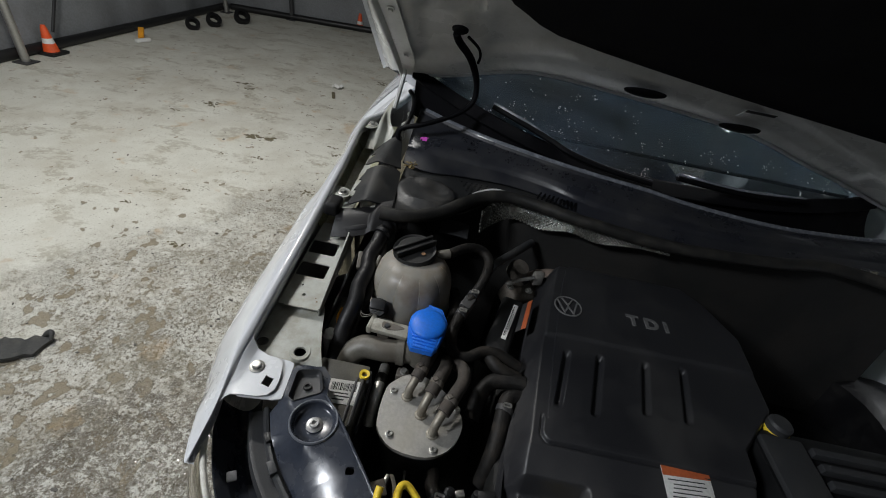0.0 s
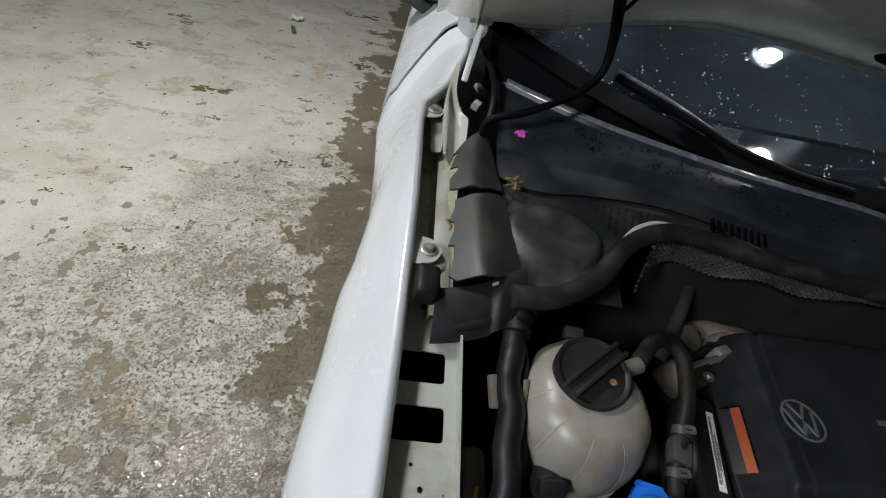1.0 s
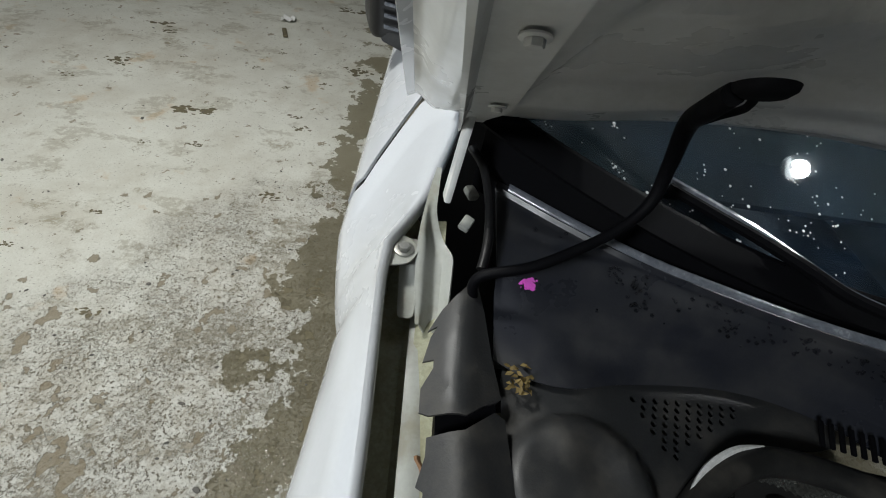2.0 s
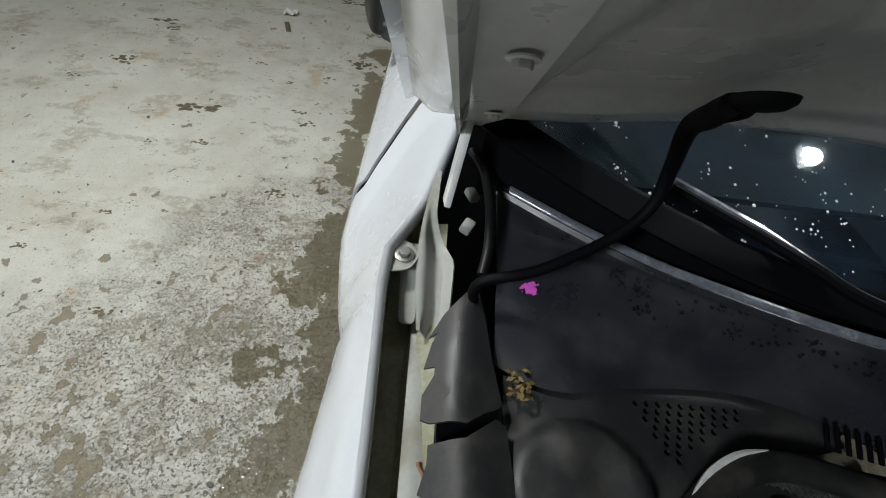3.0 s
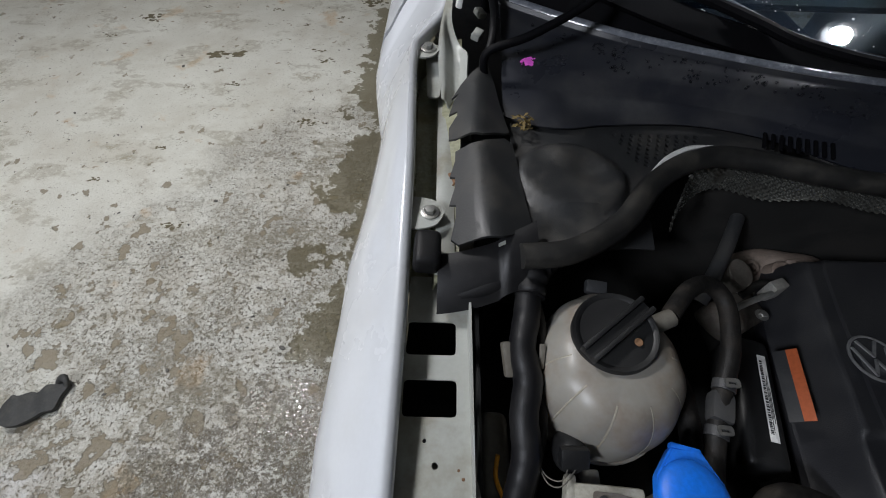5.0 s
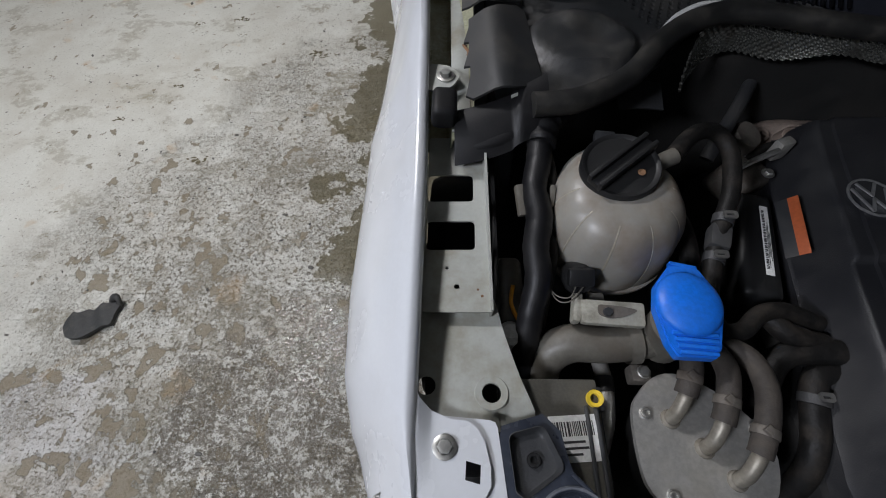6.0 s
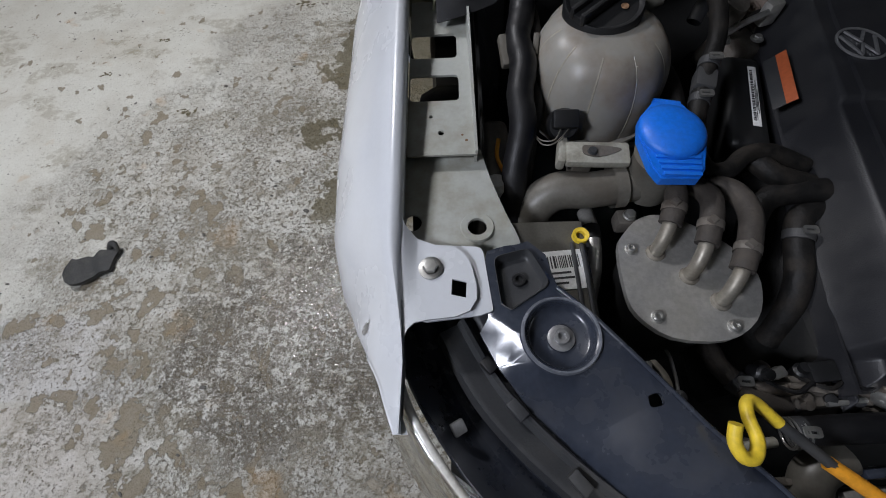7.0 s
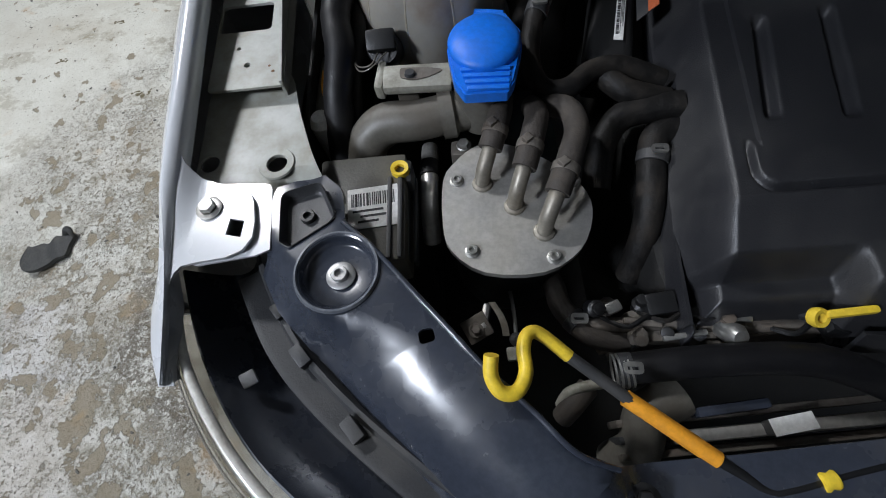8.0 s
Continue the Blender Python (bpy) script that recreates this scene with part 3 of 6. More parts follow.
# ---- the car's shell ----
car = thing("car", "white car with its bonnet open, dented front wing", "car", (0.65, 0.8, 0))
FY = (-0.142, -0.10, -0.04, 0.005, 0.065, 0.16, 0.24, 0.30, 0.37, 0.42, 0.46, 0.50, 0.55, 0.585, 0.60, 0.65, 0.70, 0.80, 0.91, 1.0, 1.1)
FO = (-0.031, -0.046, -0.086, -0.110, -0.125, -0.127, -0.122, -0.118, -0.116, -0.107, -0.102, -0.098, -0.093, -0.091, -0.086, -0.095, -0.101, -0.108, -0.116, -0.112, -0.10)
IY = (-0.142, -0.09, 0.0, 0.1, 0.25, 0.45, 0.60, 0.65, 0.68, 0.72, 0.78, 0.84, 0.9, 1.1)
IX = (-0.027, -0.023, -0.030, -0.029, -0.027, -0.029, -0.035, -0.033, -0.016, 0.002, 0.016, 0.030, 0.042, 0.05)
IZ = (0.786, 0.806, 0.825, 0.842, 0.870, 0.905, 0.930, 0.934, 0.936, 0.938, 0.942, 0.946, 0.95, 0.99)


def fender_at(u, v):
    """u along the car, v across: inner drop, fold, top, roll, flank."""
    y = -0.142 + u * (0.97 + 0.142)
    xi, zi, xo = lerp_table(y, IY, IX), lerp_table(y, IY, IZ), lerp_table(y, FY, FO)
    dent = 0.004 * math.sin(y * 30 + 1) * math.exp(-((y - 0.38) / 0.16) ** 2) + 0.0016 * math.sin(y * 47) * math.exp(-((y - 0.16) / 0.14) ** 2)
    low = lerp_table(y, (-0.142, -0.08, -0.02, 0.06), (0.002, 0.012, 0.15, 0.5))
    w = xi - xo
    tip = smooth01(y, -0.142, 0.0)
    d = 0.03 + 0.97 * tip ** 1.5
    q = 0.12 + 0.88 * smooth01(y, -0.075, 0.02)
    prof = ((xi + 0.004 * q, zi - 0.0042 - 0.014 * (q - 0.12)), (xi + 0.004 * q, zi - 0.0014 - 0.006 * (q - 0.12)), (xi + 0.002 * q, zi - 0.003), (xi - 0.002 * q, zi), (xi - 0.006 * q, zi + 0.001),
            (xi - w * 0.15, zi - 0.005 * d), (xi - w * 0.30, zi - 0.021 * d + dent), (xi - w * 0.54, zi - 0.050 * d - dent), (xi - w * 0.765, zi - 0.083 * d), (xi - w * 0.93, zi - 0.115 * d),
            (xo, zi - 0.145 * d), (xo + 0.001, zi - 0.145 * d - low * 0.2), (xo - 0.002, zi - 0.145 * d - low * 0.5), (xo + 0.01, zi - 0.145 * d - low))
    k = v * (len(prof) - 1)
    i = min(int(k), len(prof) - 2)
    a, b = prof[i], prof[i + 1]
    x = a[0] + (b[0] - a[0]) * (k - i)
    return (x, y - 2.0 * max(0, min(0.08, -0.012 - x)) * smooth01(y, 0.55, 0.97), a[1] + (b[1] - a[1]) * (k - i))


part("front_wing", sheet(fender_at, 90, 26, 0.0015), PAINT, car, "white front wing with a dent and dust", 60)


def trough_at(u, v):
    """The gutter beside the wing."""
    y = 0.30 + u * 0.42
    x0 = lerp_table(y, IY, IX) + 0.002
    x1 = 0.016 + 0.004 * u
    z = 0.826 + 0.045 * u
    prof = ((x0 - 0.012, z + 0.03), (x0, z + 0.002), (x0 + (x1 - x0) * 0.5, z - 0.003), (x1 - 0.016, z + 0.002), (x1 - 0.012, z + 0.022), (x1 + 0.012, z + 0.026))
    k = v * (len(prof) - 1)
    i = min(int(k), len(prof) - 2)
    a, b = prof[i], prof[i + 1]
    return (a[0] + (b[0] - a[0]) * (k - i), y, a[1] + (b[1] - a[1]) * (k - i))


part("gutter", sheet(trough_at, 24, 15, 0.002), TROUGH, car, "dirty wet painted gutter")

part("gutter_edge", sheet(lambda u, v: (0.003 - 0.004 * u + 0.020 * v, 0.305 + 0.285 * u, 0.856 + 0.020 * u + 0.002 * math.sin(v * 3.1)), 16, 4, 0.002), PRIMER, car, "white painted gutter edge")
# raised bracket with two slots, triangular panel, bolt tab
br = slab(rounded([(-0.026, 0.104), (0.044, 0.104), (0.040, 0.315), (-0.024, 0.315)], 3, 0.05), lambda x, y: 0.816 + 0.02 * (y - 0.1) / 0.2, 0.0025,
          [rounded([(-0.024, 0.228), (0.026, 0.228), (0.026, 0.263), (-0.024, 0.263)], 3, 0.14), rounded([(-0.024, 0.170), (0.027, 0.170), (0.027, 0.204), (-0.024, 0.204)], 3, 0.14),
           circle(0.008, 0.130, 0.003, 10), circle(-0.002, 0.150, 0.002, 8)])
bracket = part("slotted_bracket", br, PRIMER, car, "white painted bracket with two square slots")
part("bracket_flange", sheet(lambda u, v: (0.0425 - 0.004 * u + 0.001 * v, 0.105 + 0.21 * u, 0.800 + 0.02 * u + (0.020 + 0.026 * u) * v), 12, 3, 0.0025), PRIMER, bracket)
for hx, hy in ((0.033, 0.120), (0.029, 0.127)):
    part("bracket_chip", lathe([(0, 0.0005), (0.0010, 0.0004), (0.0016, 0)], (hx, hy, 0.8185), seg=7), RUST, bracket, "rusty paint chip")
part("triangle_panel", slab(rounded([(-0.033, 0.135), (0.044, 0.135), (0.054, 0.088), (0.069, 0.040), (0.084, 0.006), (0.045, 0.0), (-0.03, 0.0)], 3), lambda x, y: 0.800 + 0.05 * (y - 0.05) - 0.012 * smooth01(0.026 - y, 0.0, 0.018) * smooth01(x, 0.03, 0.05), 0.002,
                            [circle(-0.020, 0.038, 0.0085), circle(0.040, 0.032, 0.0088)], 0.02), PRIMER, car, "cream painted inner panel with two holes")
part("hole_collar", lathe([(0.0088, -0.003), (0.0090, 0.0006), (0.0150, 0.0010), (0.0160, -0.0005)], (0.040, 0.032, 0.7995), seg=24), PRIMER, car)


def tab_z(x, y):
    return 0.811 + (lerp_table(y, IY, IZ) - 0.004 - 0.811) * smooth01(-0.010 - x, 0.0, 0.020)


tab = part("wing_tab", slab([(-0.031, 0.040), (-0.024, 0.023), (-0.014, 0.014), (0.004, 0.007), (0.018, 0.006), (0.026, 0.000), (0.032, -0.010), (0.036, -0.029), (0.036, -0.043), (0.030, -0.053), (0.018, -0.058), (-0.003, -0.060), (-0.015, -0.062), (-0.021, -0.067), (-0.025, -0.078), (-0.029, -0.080)], tab_z, 0.0022,
                            [[(0.016, -0.025), (0.028, -0.028), (0.027, -0.042), (0.015, -0.039)]], 0.006), PAINT, car, "white wing mounting tab")
bolt("bolt", (-0.002, -0.015, 0.8115), 0.0065, tab)
part("tab_ledge", slab(rounded([(-0.020, 0.012), (0.043, 0.007), (0.049, -0.052), (0.038, -0.056), (-0.010, -0.061)], 2, 0.1), 0.8065, 0.002, [[(0.013, -0.022), (0.031, -0.025), (0.030, -0.045), (0.012, -0.042)]]), PAINT, car)
# mounting ears of the wing further back
for ex, ey, ez, er in ((-0.005, 0.374, 0.878, 0.0065), (-0.017, 0.640, 0.924, 0.0068)):
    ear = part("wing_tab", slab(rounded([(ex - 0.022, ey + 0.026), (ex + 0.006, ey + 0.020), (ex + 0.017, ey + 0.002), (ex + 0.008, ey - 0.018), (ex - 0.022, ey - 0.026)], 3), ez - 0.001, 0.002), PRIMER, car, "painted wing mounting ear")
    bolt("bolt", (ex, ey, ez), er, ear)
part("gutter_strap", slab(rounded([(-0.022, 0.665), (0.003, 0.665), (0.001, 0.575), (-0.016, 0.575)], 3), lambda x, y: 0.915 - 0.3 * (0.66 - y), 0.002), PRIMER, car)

# door, sill of the windscreen pillar, mirror
DX, DZ = (0.040, 0.012, -0.005, -0.043, -0.079, -0.105, -0.116, -0.112, -0.098), (0.966, 0.957, 0.945, 0.914, 0.879, 0.846, 0.812, 0.65, 0.35)


def door_at(u, v):
    k = [i / 8 for i in range(9)]
    x, z = lerp_table(v, k, DX), lerp_table(v, k, DZ)
    return (x + 0.01 * u, 0.994 + 0.92 * u - (1 - u) * 2.0 * max(0, min(0.08, -0.012 - x)), z + 0.03 * u)


part("door", sheet(door_at, 12, 32, 0.004), PAINT, car, "white door", 60)
# added black sheet that draws the shade in the door gap
part("door_gap_shade", sheet(lambda u, v: (door_at(0, v)[0] + 0.010, door_at(0, v)[1] - 0.035 + 0.06 * u, door_at(0, v)[2] - 0.012), 4, 32, 0.002), WELL, car, "black sheet as shade in the gap between wing and door")
part("door", sheet(lambda u, v: (1.43 - door_at(u, v)[0], *door_at(u, v)[1:]), 12, 32, 0.004), PAINT, car, "white door", 60)
part("windscreen_pillar", tube([(1.37, 0.88, 0.955), (1.335, 1.02, 1.03), (1.26, 1.35, 1.18), (1.16, 1.75, 1.36)], [0.030, 0.040, 0.043, 0.043], 14), PAINT, car, "white windscreen pillar")
part("windscreen_pillar", tube([(0.035, 0.88, 0.985), (0.07, 1.02, 1.06), (0.14, 1.35, 1.20), (0.24, 1.75, 1.36)], [0.030, 0.042, 0.045, 0.045], 14), PAINT, car, "white windscreen pillar")
mirror = part("door_mirror", box((-0.088, 1.24, 0.985), (0.125, 0.10, 0.12), 0.024, (8, 0, 16), seg=4), BLACK, car, "black door mirror housing")
part("mirror_base", box((-0.074, 1.235, 0.912), (0.105, 0.07, 0.030), 0.008, (0, 25, 16), seg=3), GREYP, mirror)
for k in range(3):
    part("mirror_rib", box((-0.070, 1.186, 0.945 + 0.020 * k), (0.085, 0.006, 0.006), 0.002, (8, 12, 16)), LIP, mirror, "glossy rib of the mirror housing")

# ---- bonnet ----
HS = 0.78


@functools.lru_cache(maxsize=None)
def smoothed(xs, ys):
    p = spline([(a, b, 0) for a, b in zip(xs, ys)], 12)
    return [q.x for q in p], [q.y for q in p]


def curve(u, xs, ys):
    return lerp_table(u, *smoothed(xs, ys))


def hood_point(x, s, off=0.0):
    """x across, s metres up the open bonnet from its rear edge, off: below its skin."""
    bow = curve(x, (-0.3, -0.06, 0.12, 0.20, 0.27, 0.44, 0.60, 0.75, 0.90, 1.06, 1.18, 1.6), (0.0, 0.0, 0.003, 0.011, 0.012, -0.009, -0.027, -0.042, -0.055, -0.070, -0.080, -0.13))
    a = math.atan(HS)
    y, z = 0.80 - s * math.cos(a), 1.028 + s * math.sin(a) + bow
    return Vector((x, y - off * math.sin(a), z - off * math.cos(a)))


def hood_edge(x):
    """How far up its slope the bonnet's curved rear edge begins."""
    return curve(x, (-0.4, -0.06, 0.12, 0.20, 0.27, 0.335, 0.42, 0.55, 0.69, 0.80, 0.90, 1.0, 1.2, 1.45, 1.8), (-0.01, 0.0, 0.030, 0.055, 0.095, 0.140, 0.165, 0.180, 0.188, 0.188, 0.165, 0.132, 0.070, 0.0, -0.05))


def hood_skin(u, v):
    x = -0.036 + u * 1.481
    edge = min(u, 1 - u) * 1.51
    s0 = hood_edge(x) - 0.01
    return hood_point(x, s0 + v * (1.07 - s0), -0.012 + 0.02 * math.exp(-edge / 0.015))


def hood_under(u, v):
    x = -0.027 + u * 1.462
    s0 = hood_edge(x)
    s = s0 + v * (1.05 - s0)
    e = min(u * 1.49, (1 - u) * 1.49, s - s0, 1.05 - s)
    off = 0.004 + 0.020 * smooth01(e, 0.0, 0.025) - 0.016 * smooth01(e, 0.09, 0.12)
    xm = min(x, 1.38 - x)
    moon = math.hypot((xm - 0.150) / 0.060, (s - 0.306) / 0.095)
    off -= 0.024 * (1 - smooth01(moon, 0.86, 1.0)) * smooth01(s, 0.306, 0.316)
    off -= 0.006 * smooth01(xm, 0.215, 0.245) * (1 - smooth01(s, 0.30, 0.36)) * smooth01(s - s0, 0.03, 0.06)
    off += 0.006 * math.exp(-((xm - 0.012) / 0.006) ** 2) * smooth01(s, 0.06, 0.10)
    return hood_point(x, s, off)


hood = part("bonnet", sheet(hood_skin, 40, 24, 0.0015), PAINT, car, "white bonnet propped open", 60)
part("bonnet_inner", sheet(hood_under, 180, 130, 0.0015), HOOD_IN, hood, "dusty grey-white bonnet underside", 60)


part("bonnet_rim", tube([tuple(hood_point(x, hood_edge(x) + 0.004, 0.016)) for x in (0.02 + 0.05 * k for k in range(28))], 0.0055, 10, 3), PAINT, hood, "bright folded rim of the bonnet")


def mat_at(u, v):
    s = 0.32 + v * 0.635
    x0 = lerp_table(s, (0.32, 0.328, 0.345, 0.37, 0.42, 1.0), (0.42, 0.35, 0.29, 0.25, 0.22, 0.20))
    x = x0 + u * (1.38 - 2 * x0)
    e = min(u, 1 - u) * (1.38 - 2 * x0)
    return hood_point(x, s, 0.022 + 0.012 * smooth01(min(e, s - 0.315, 0.95 - s), 0, 0.03))


part("insulation_mat", sheet(mat_at, 60, 40, 0.003), MAT, hood, "black felt insulation mat")
arm = part("hinge_arm", sheet(lambda u, v: hood_point(0.0567 - 0.035 * v - 0.031 + (0.026 + 0.020 * smooth01(v, 0, 0.22)) * u, 0.045 + 0.40 * v, 0.034 + 0.012 * smooth01(0.20 - u, 0.0, 0.10)), 24, 24, 0.003), HOOD_IN, hood, "painted bonnet hinge arm")
for bx, bs in ((0.047, 0.155), (0.032, 0.325)):
    a = math.atan(HS)
    bolt("bolt", hood_point(bx, bs, 0.036), 0.0050, arm, axis=(0, -math.sin(a), -math.cos(a)), material=HOOD_IN)
part("hinge_strut", box((0.030, 0.715, 1.000), (0.008, 0.028, 0.10), 0.003, (-22, 8, 0)), HOOD_IN, car, "painted hinge link")
part("hinge_lever", sheet(lambda u, v: (0.010 - 0.006 * u - 0.010 * math.sin(u * 3.1) * (1 - v) + (0.006 + 0.026 * smooth01(u, 0.25, 0.62) - 0.010 * smooth01(u, 0.85, 1.0)) * v, 0.745 - 0.180 * u, 0.962 - 0.067 * u - 0.018 * smooth01(v, 0.15, 0.6) * smooth01(u, 0.2, 0.5) + 0.014 * smooth01(v, 0.75, 1.0) * smooth01(u, 0.4, 0.6)), 30, 12, 0.002), PRIMER, car, "painted hinge base plate")
a = math.atan(HS)
for nm, w_, h_, dx, ds, dz, mt in (("bonnet_sticker", 0.060, 0.034, 0, 0, 0, PAPER), ("sticker_band", 0.060, 0.010, 0, 0.013, 0.0008, INK)):
    t = box((0, 0, 0), (w_, h_, 0.0008), 0.0002)
    t.transform(Matrix.Translation(hood_point(0.775, 0.295 + ds, 0.032 + dz)) @ Matrix.Rotation(math.pi - a, 4, "X"))
    part(nm, t, mt, hood, "pale printed sticker" if mt == PAPER else "")
for gx, gs, ga, gb in ((0.165, 0.293, 0.0165, 0.0145), (0.56, 0.255, 0.045, 0.016), (0.785, 0.235, 0.045, 0.016)):
    bm = lathe([(0, 0.006), (0.7, 0.006), (0.95, 0.003), (1.0, 0)], (0, 0, 0), seg=28)
    bm.transform(Matrix.Translation(hood_point(gx, gs, 0.036 if gx < 0.4 else 0.034)) @ Matrix.Rotation(math.pi + math.atan(HS) * -1, 4, "X") @ Matrix.Diagonal((ga, gb, 1, 1)))
    part("rubber_pad", bm, WELL, hood, "black rubber pad")

# ---- windscreen, scuttle ----

def base_y(x):
    return 0.600 + 0.160 * abs((x - 0.69) / 0.62) ** 2.2


def base_z(x):
    return 0.925 + (0.098 if x < 0.69 else 0.010) * abs((x - 0.69) / 0.62) ** 1.7


def screen_at(u, v):
    x = 0.05 + u * 1.28
    xx = 0.69 + (x - 0.69) * (1 - 0.16 * v)
    s = v * 0.95
    a = radians(23)
    return (xx, base_y(x) + s * math.cos(a), base_z(x) + s * math.sin(a) + 0.03 * math.sin(v * math.pi))


screen = part("windscreen", sheet(screen_at, 40, 20, 0.005), GLASS, car, "wet windscreen with water drops")
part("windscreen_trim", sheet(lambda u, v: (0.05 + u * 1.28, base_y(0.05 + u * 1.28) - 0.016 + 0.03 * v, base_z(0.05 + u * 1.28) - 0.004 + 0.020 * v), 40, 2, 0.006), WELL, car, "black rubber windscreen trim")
part("dashboard", sheet(lambda u, v: (0.10 + u * 1.18, 0.80 + v * 0.75, 0.93 + 0.06 * math.sin(v * 2.2)), 8, 8, 0.01), BLACK, car, "black dashboard behind the windscreen")
part("cabin_shell", sheet(lambda u, v: (0.05 + u * 1.28, 1.56 + 0.9 * v, 1.46 + 0.05 * v), 8, 6, 0.02), PAINT, car, "white roof", 60)
part("cabin_back", box((0.69, 2.3, 0.9), (1.4, 0.06, 1.1), 0.02), BLACK, car)


LX = (0.04, 0.10, 0.17, 0.243, 0.305, 0.42, 0.52, 0.64, 0.77, 1.0, 1.34)
LY = (0.775, 0.737, 0.692, 0.650, 0.624, 0.584, 0.562, 0.548, 0.540, 0.555, 0.64)
LZ = (0.958, 0.955, 0.953, 0.952, 0.951, 0.950, 0.947, 0.942, 0.930, 0.915, 0.90)


def cowl_at(u, v):
    """The scuttle panel: from the lip in front of the wiper well down to the seal."""
    x = 0.085 + u * 1.23
    yl, zl = curve(x, LX, LY), curve(x, LX, LZ) - 0.004
    ye = curve(x, (0.04, 0.08, 0.12, 0.165, 0.22, 0.33, 0.42, 0.50, 0.60, 0.83, 1.0, 1.34), (0.545, 0.537, 0.518, 0.513, 0.523, 0.528, 0.505, 0.455, 0.425, 0.425, 0.46, 0.5))
    prof = [(yl + 0.006, zl - 0.012), (yl + 0.004, zl - 0.002), (yl - 0.008, zl - 0.002), (yl - 0.012, zl - 0.007)]
    for f, b in ((0.25, 0.006), (0.5, 0.009), (0.62, 0.006), (0.70, 0.001), (0.85, 0.001)):
        prof.append((yl - 0.012 + (ye + 0.012 - yl) * f, zl - 0.007 + (0.897 - zl) * f + b))
    prof.append((ye, 0.890))
    k = v * (len(prof) - 1)
    i = min(int(k), len(prof) - 2)
    a, b = prof[i], prof[i + 1]
    return (x, a[0] + (b[0] - a[0]) * (k - i), a[1] + (b[1] - a[1]) * (k - i))


cowl = part("scuttle_panel", sheet(cowl_at, 90, 36, 0.003), SCUTTLE, car, "black scuttle panel with water drops", 50)
# dark rubber edge coloured pale to carry the lamp's reflection
part("scuttle_lip", sheet(lambda u, v: (0.10 + 1.18 * u, curve(0.10 + 1.18 * u, LX, LY) + 0.004 - 0.010 * v, curve(0.10 + 1.18 * u, LX, LZ) - 0.002 * v - 0.005 * abs(2 * v - 1) ** 3), 90, 6, 0.003), LIP, cowl, "glossy scuttle lip with lamp shine in its pale colour")


def well_at(u, v):
    x = 0.06 + 1.26 * u
    y0, z0, y1, z1 = base_y(x) - 0.004, base_z(x) - 0.006, curve(x, LX, LY) + 0.004, curve(x, LX, LZ) - 0.006
    return (x, y0 + (y1 - y0) * v, z0 + (z1 - z0) * v - 0.055 * math.sin(v * math.pi) ** 0.7)


# slots are not cut: solid black bars give their inner shade
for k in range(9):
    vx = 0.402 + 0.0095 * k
    part("vent_slot_shade", box((vx, 0.486 - 0.22 * (vx - 0.402), 0.9035), (0.0042, 0.026, 0.0030), 0.001, (8, 0, -22)), WELL, cowl, "black bar for the shade in a vent slot")


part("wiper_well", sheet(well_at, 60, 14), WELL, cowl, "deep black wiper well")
part("glass_border", sheet(lambda u, v: tuple(Vector(screen_at(u, 0.002 + 0.025 * v)) + Vector((0, -0.002, 0.003))), 50, 4, 0.0008), FRIT, screen, "black border of the windscreen")


def dome_z(x, y):
    d = math.hypot((x - 0.158) / 0.072, (y - 0.428) / 0.064)
    z = 0.880 + 0.014 * (1 - smooth01(d, 0.80, 1.0)) + 0.006 * math.exp(-(((x - 0.150) / 0.016) ** 2 + ((y - 0.462) / 0.014) ** 2)) + 0.003 * smooth01(0.395 - y, 0.0, 0.02)
    z -= 0.012 * math.exp(-(((x - 0.185) / 0.026) ** 2 + ((y - 0.440) / 0.024) ** 2))
    z += 0.006 * smooth01(y, 0.47, 0.52)
    return z


holes = []
for row in range(8):
    for k in range(10):
        hx, hy = 0.228 + row * 0.0036 + (row % 2) * 0.0058 + k * 0.0118, 0.511 - row * 0.0072
        if hx < 0.345 - row * 0.0120:
            holes.append(circle(hx, hy, 0.0034, 6))
tower = part("strut_cover", slab(rounded([(0.090, 0.325), (0.094, 0.545), (0.16, 0.545), (0.44, 0.545), (0.44, 0.480), (0.33, 0.472), (0.275, 0.43), (0.235, 0.375), (0.18, 0.34)], 3), dome_z, 0.003, holes, 0.008), DUSTY, car, "dusty black strut tower cover with drain holes", 50)
# rubber seal along the scuttle
SEAL = [(0.088, 0.306, 0.893), (0.14, 0.315, 0.892), (0.20, 0.355, 0.890), (0.25, 0.415, 0.893), (0.30, 0.448, 0.898), (0.36, 0.455, 0.900), (0.50, 0.425, 0.895), (0.69, 0.405, 0.890), (0.90, 0.425, 0.89), (1.05, 0.455, 0.89), (1.2, 0.42, 0.89)]
part("bulkhead_seal", tube(SEAL, 0.0132, 16, 10), SEALRUB, car, "black rubber bulkhead seal")
part("seal_edge", tube([(0.246, 0.425, 0.899), (0.27, 0.447, 0.903), (0.30, 0.462, 0.907), (0.33, 0.467, 0.907)], [0.001, 0.003, 0.003, 0.001], 6, 8), PAPER, car, "pale painted edge beside the seal")

part("scuttle_gasket", tube([(0.048, 0.763, 0.985), (0.064, 0.738, 0.975), (0.072, 0.689, 0.962), (0.071, 0.642, 0.950), (0.065, 0.610, 0.940)], 0.0055, 12), RUBBER, car, "black rubber gasket at the scuttle's end")
for kx, ky, kz, tz in ((0.059, 0.751, 0.925, 30), (0.054, 0.703, 0.915, -25)):
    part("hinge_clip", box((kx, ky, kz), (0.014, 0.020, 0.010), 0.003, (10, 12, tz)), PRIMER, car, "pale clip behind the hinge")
# grey covers between gutter and strut tower


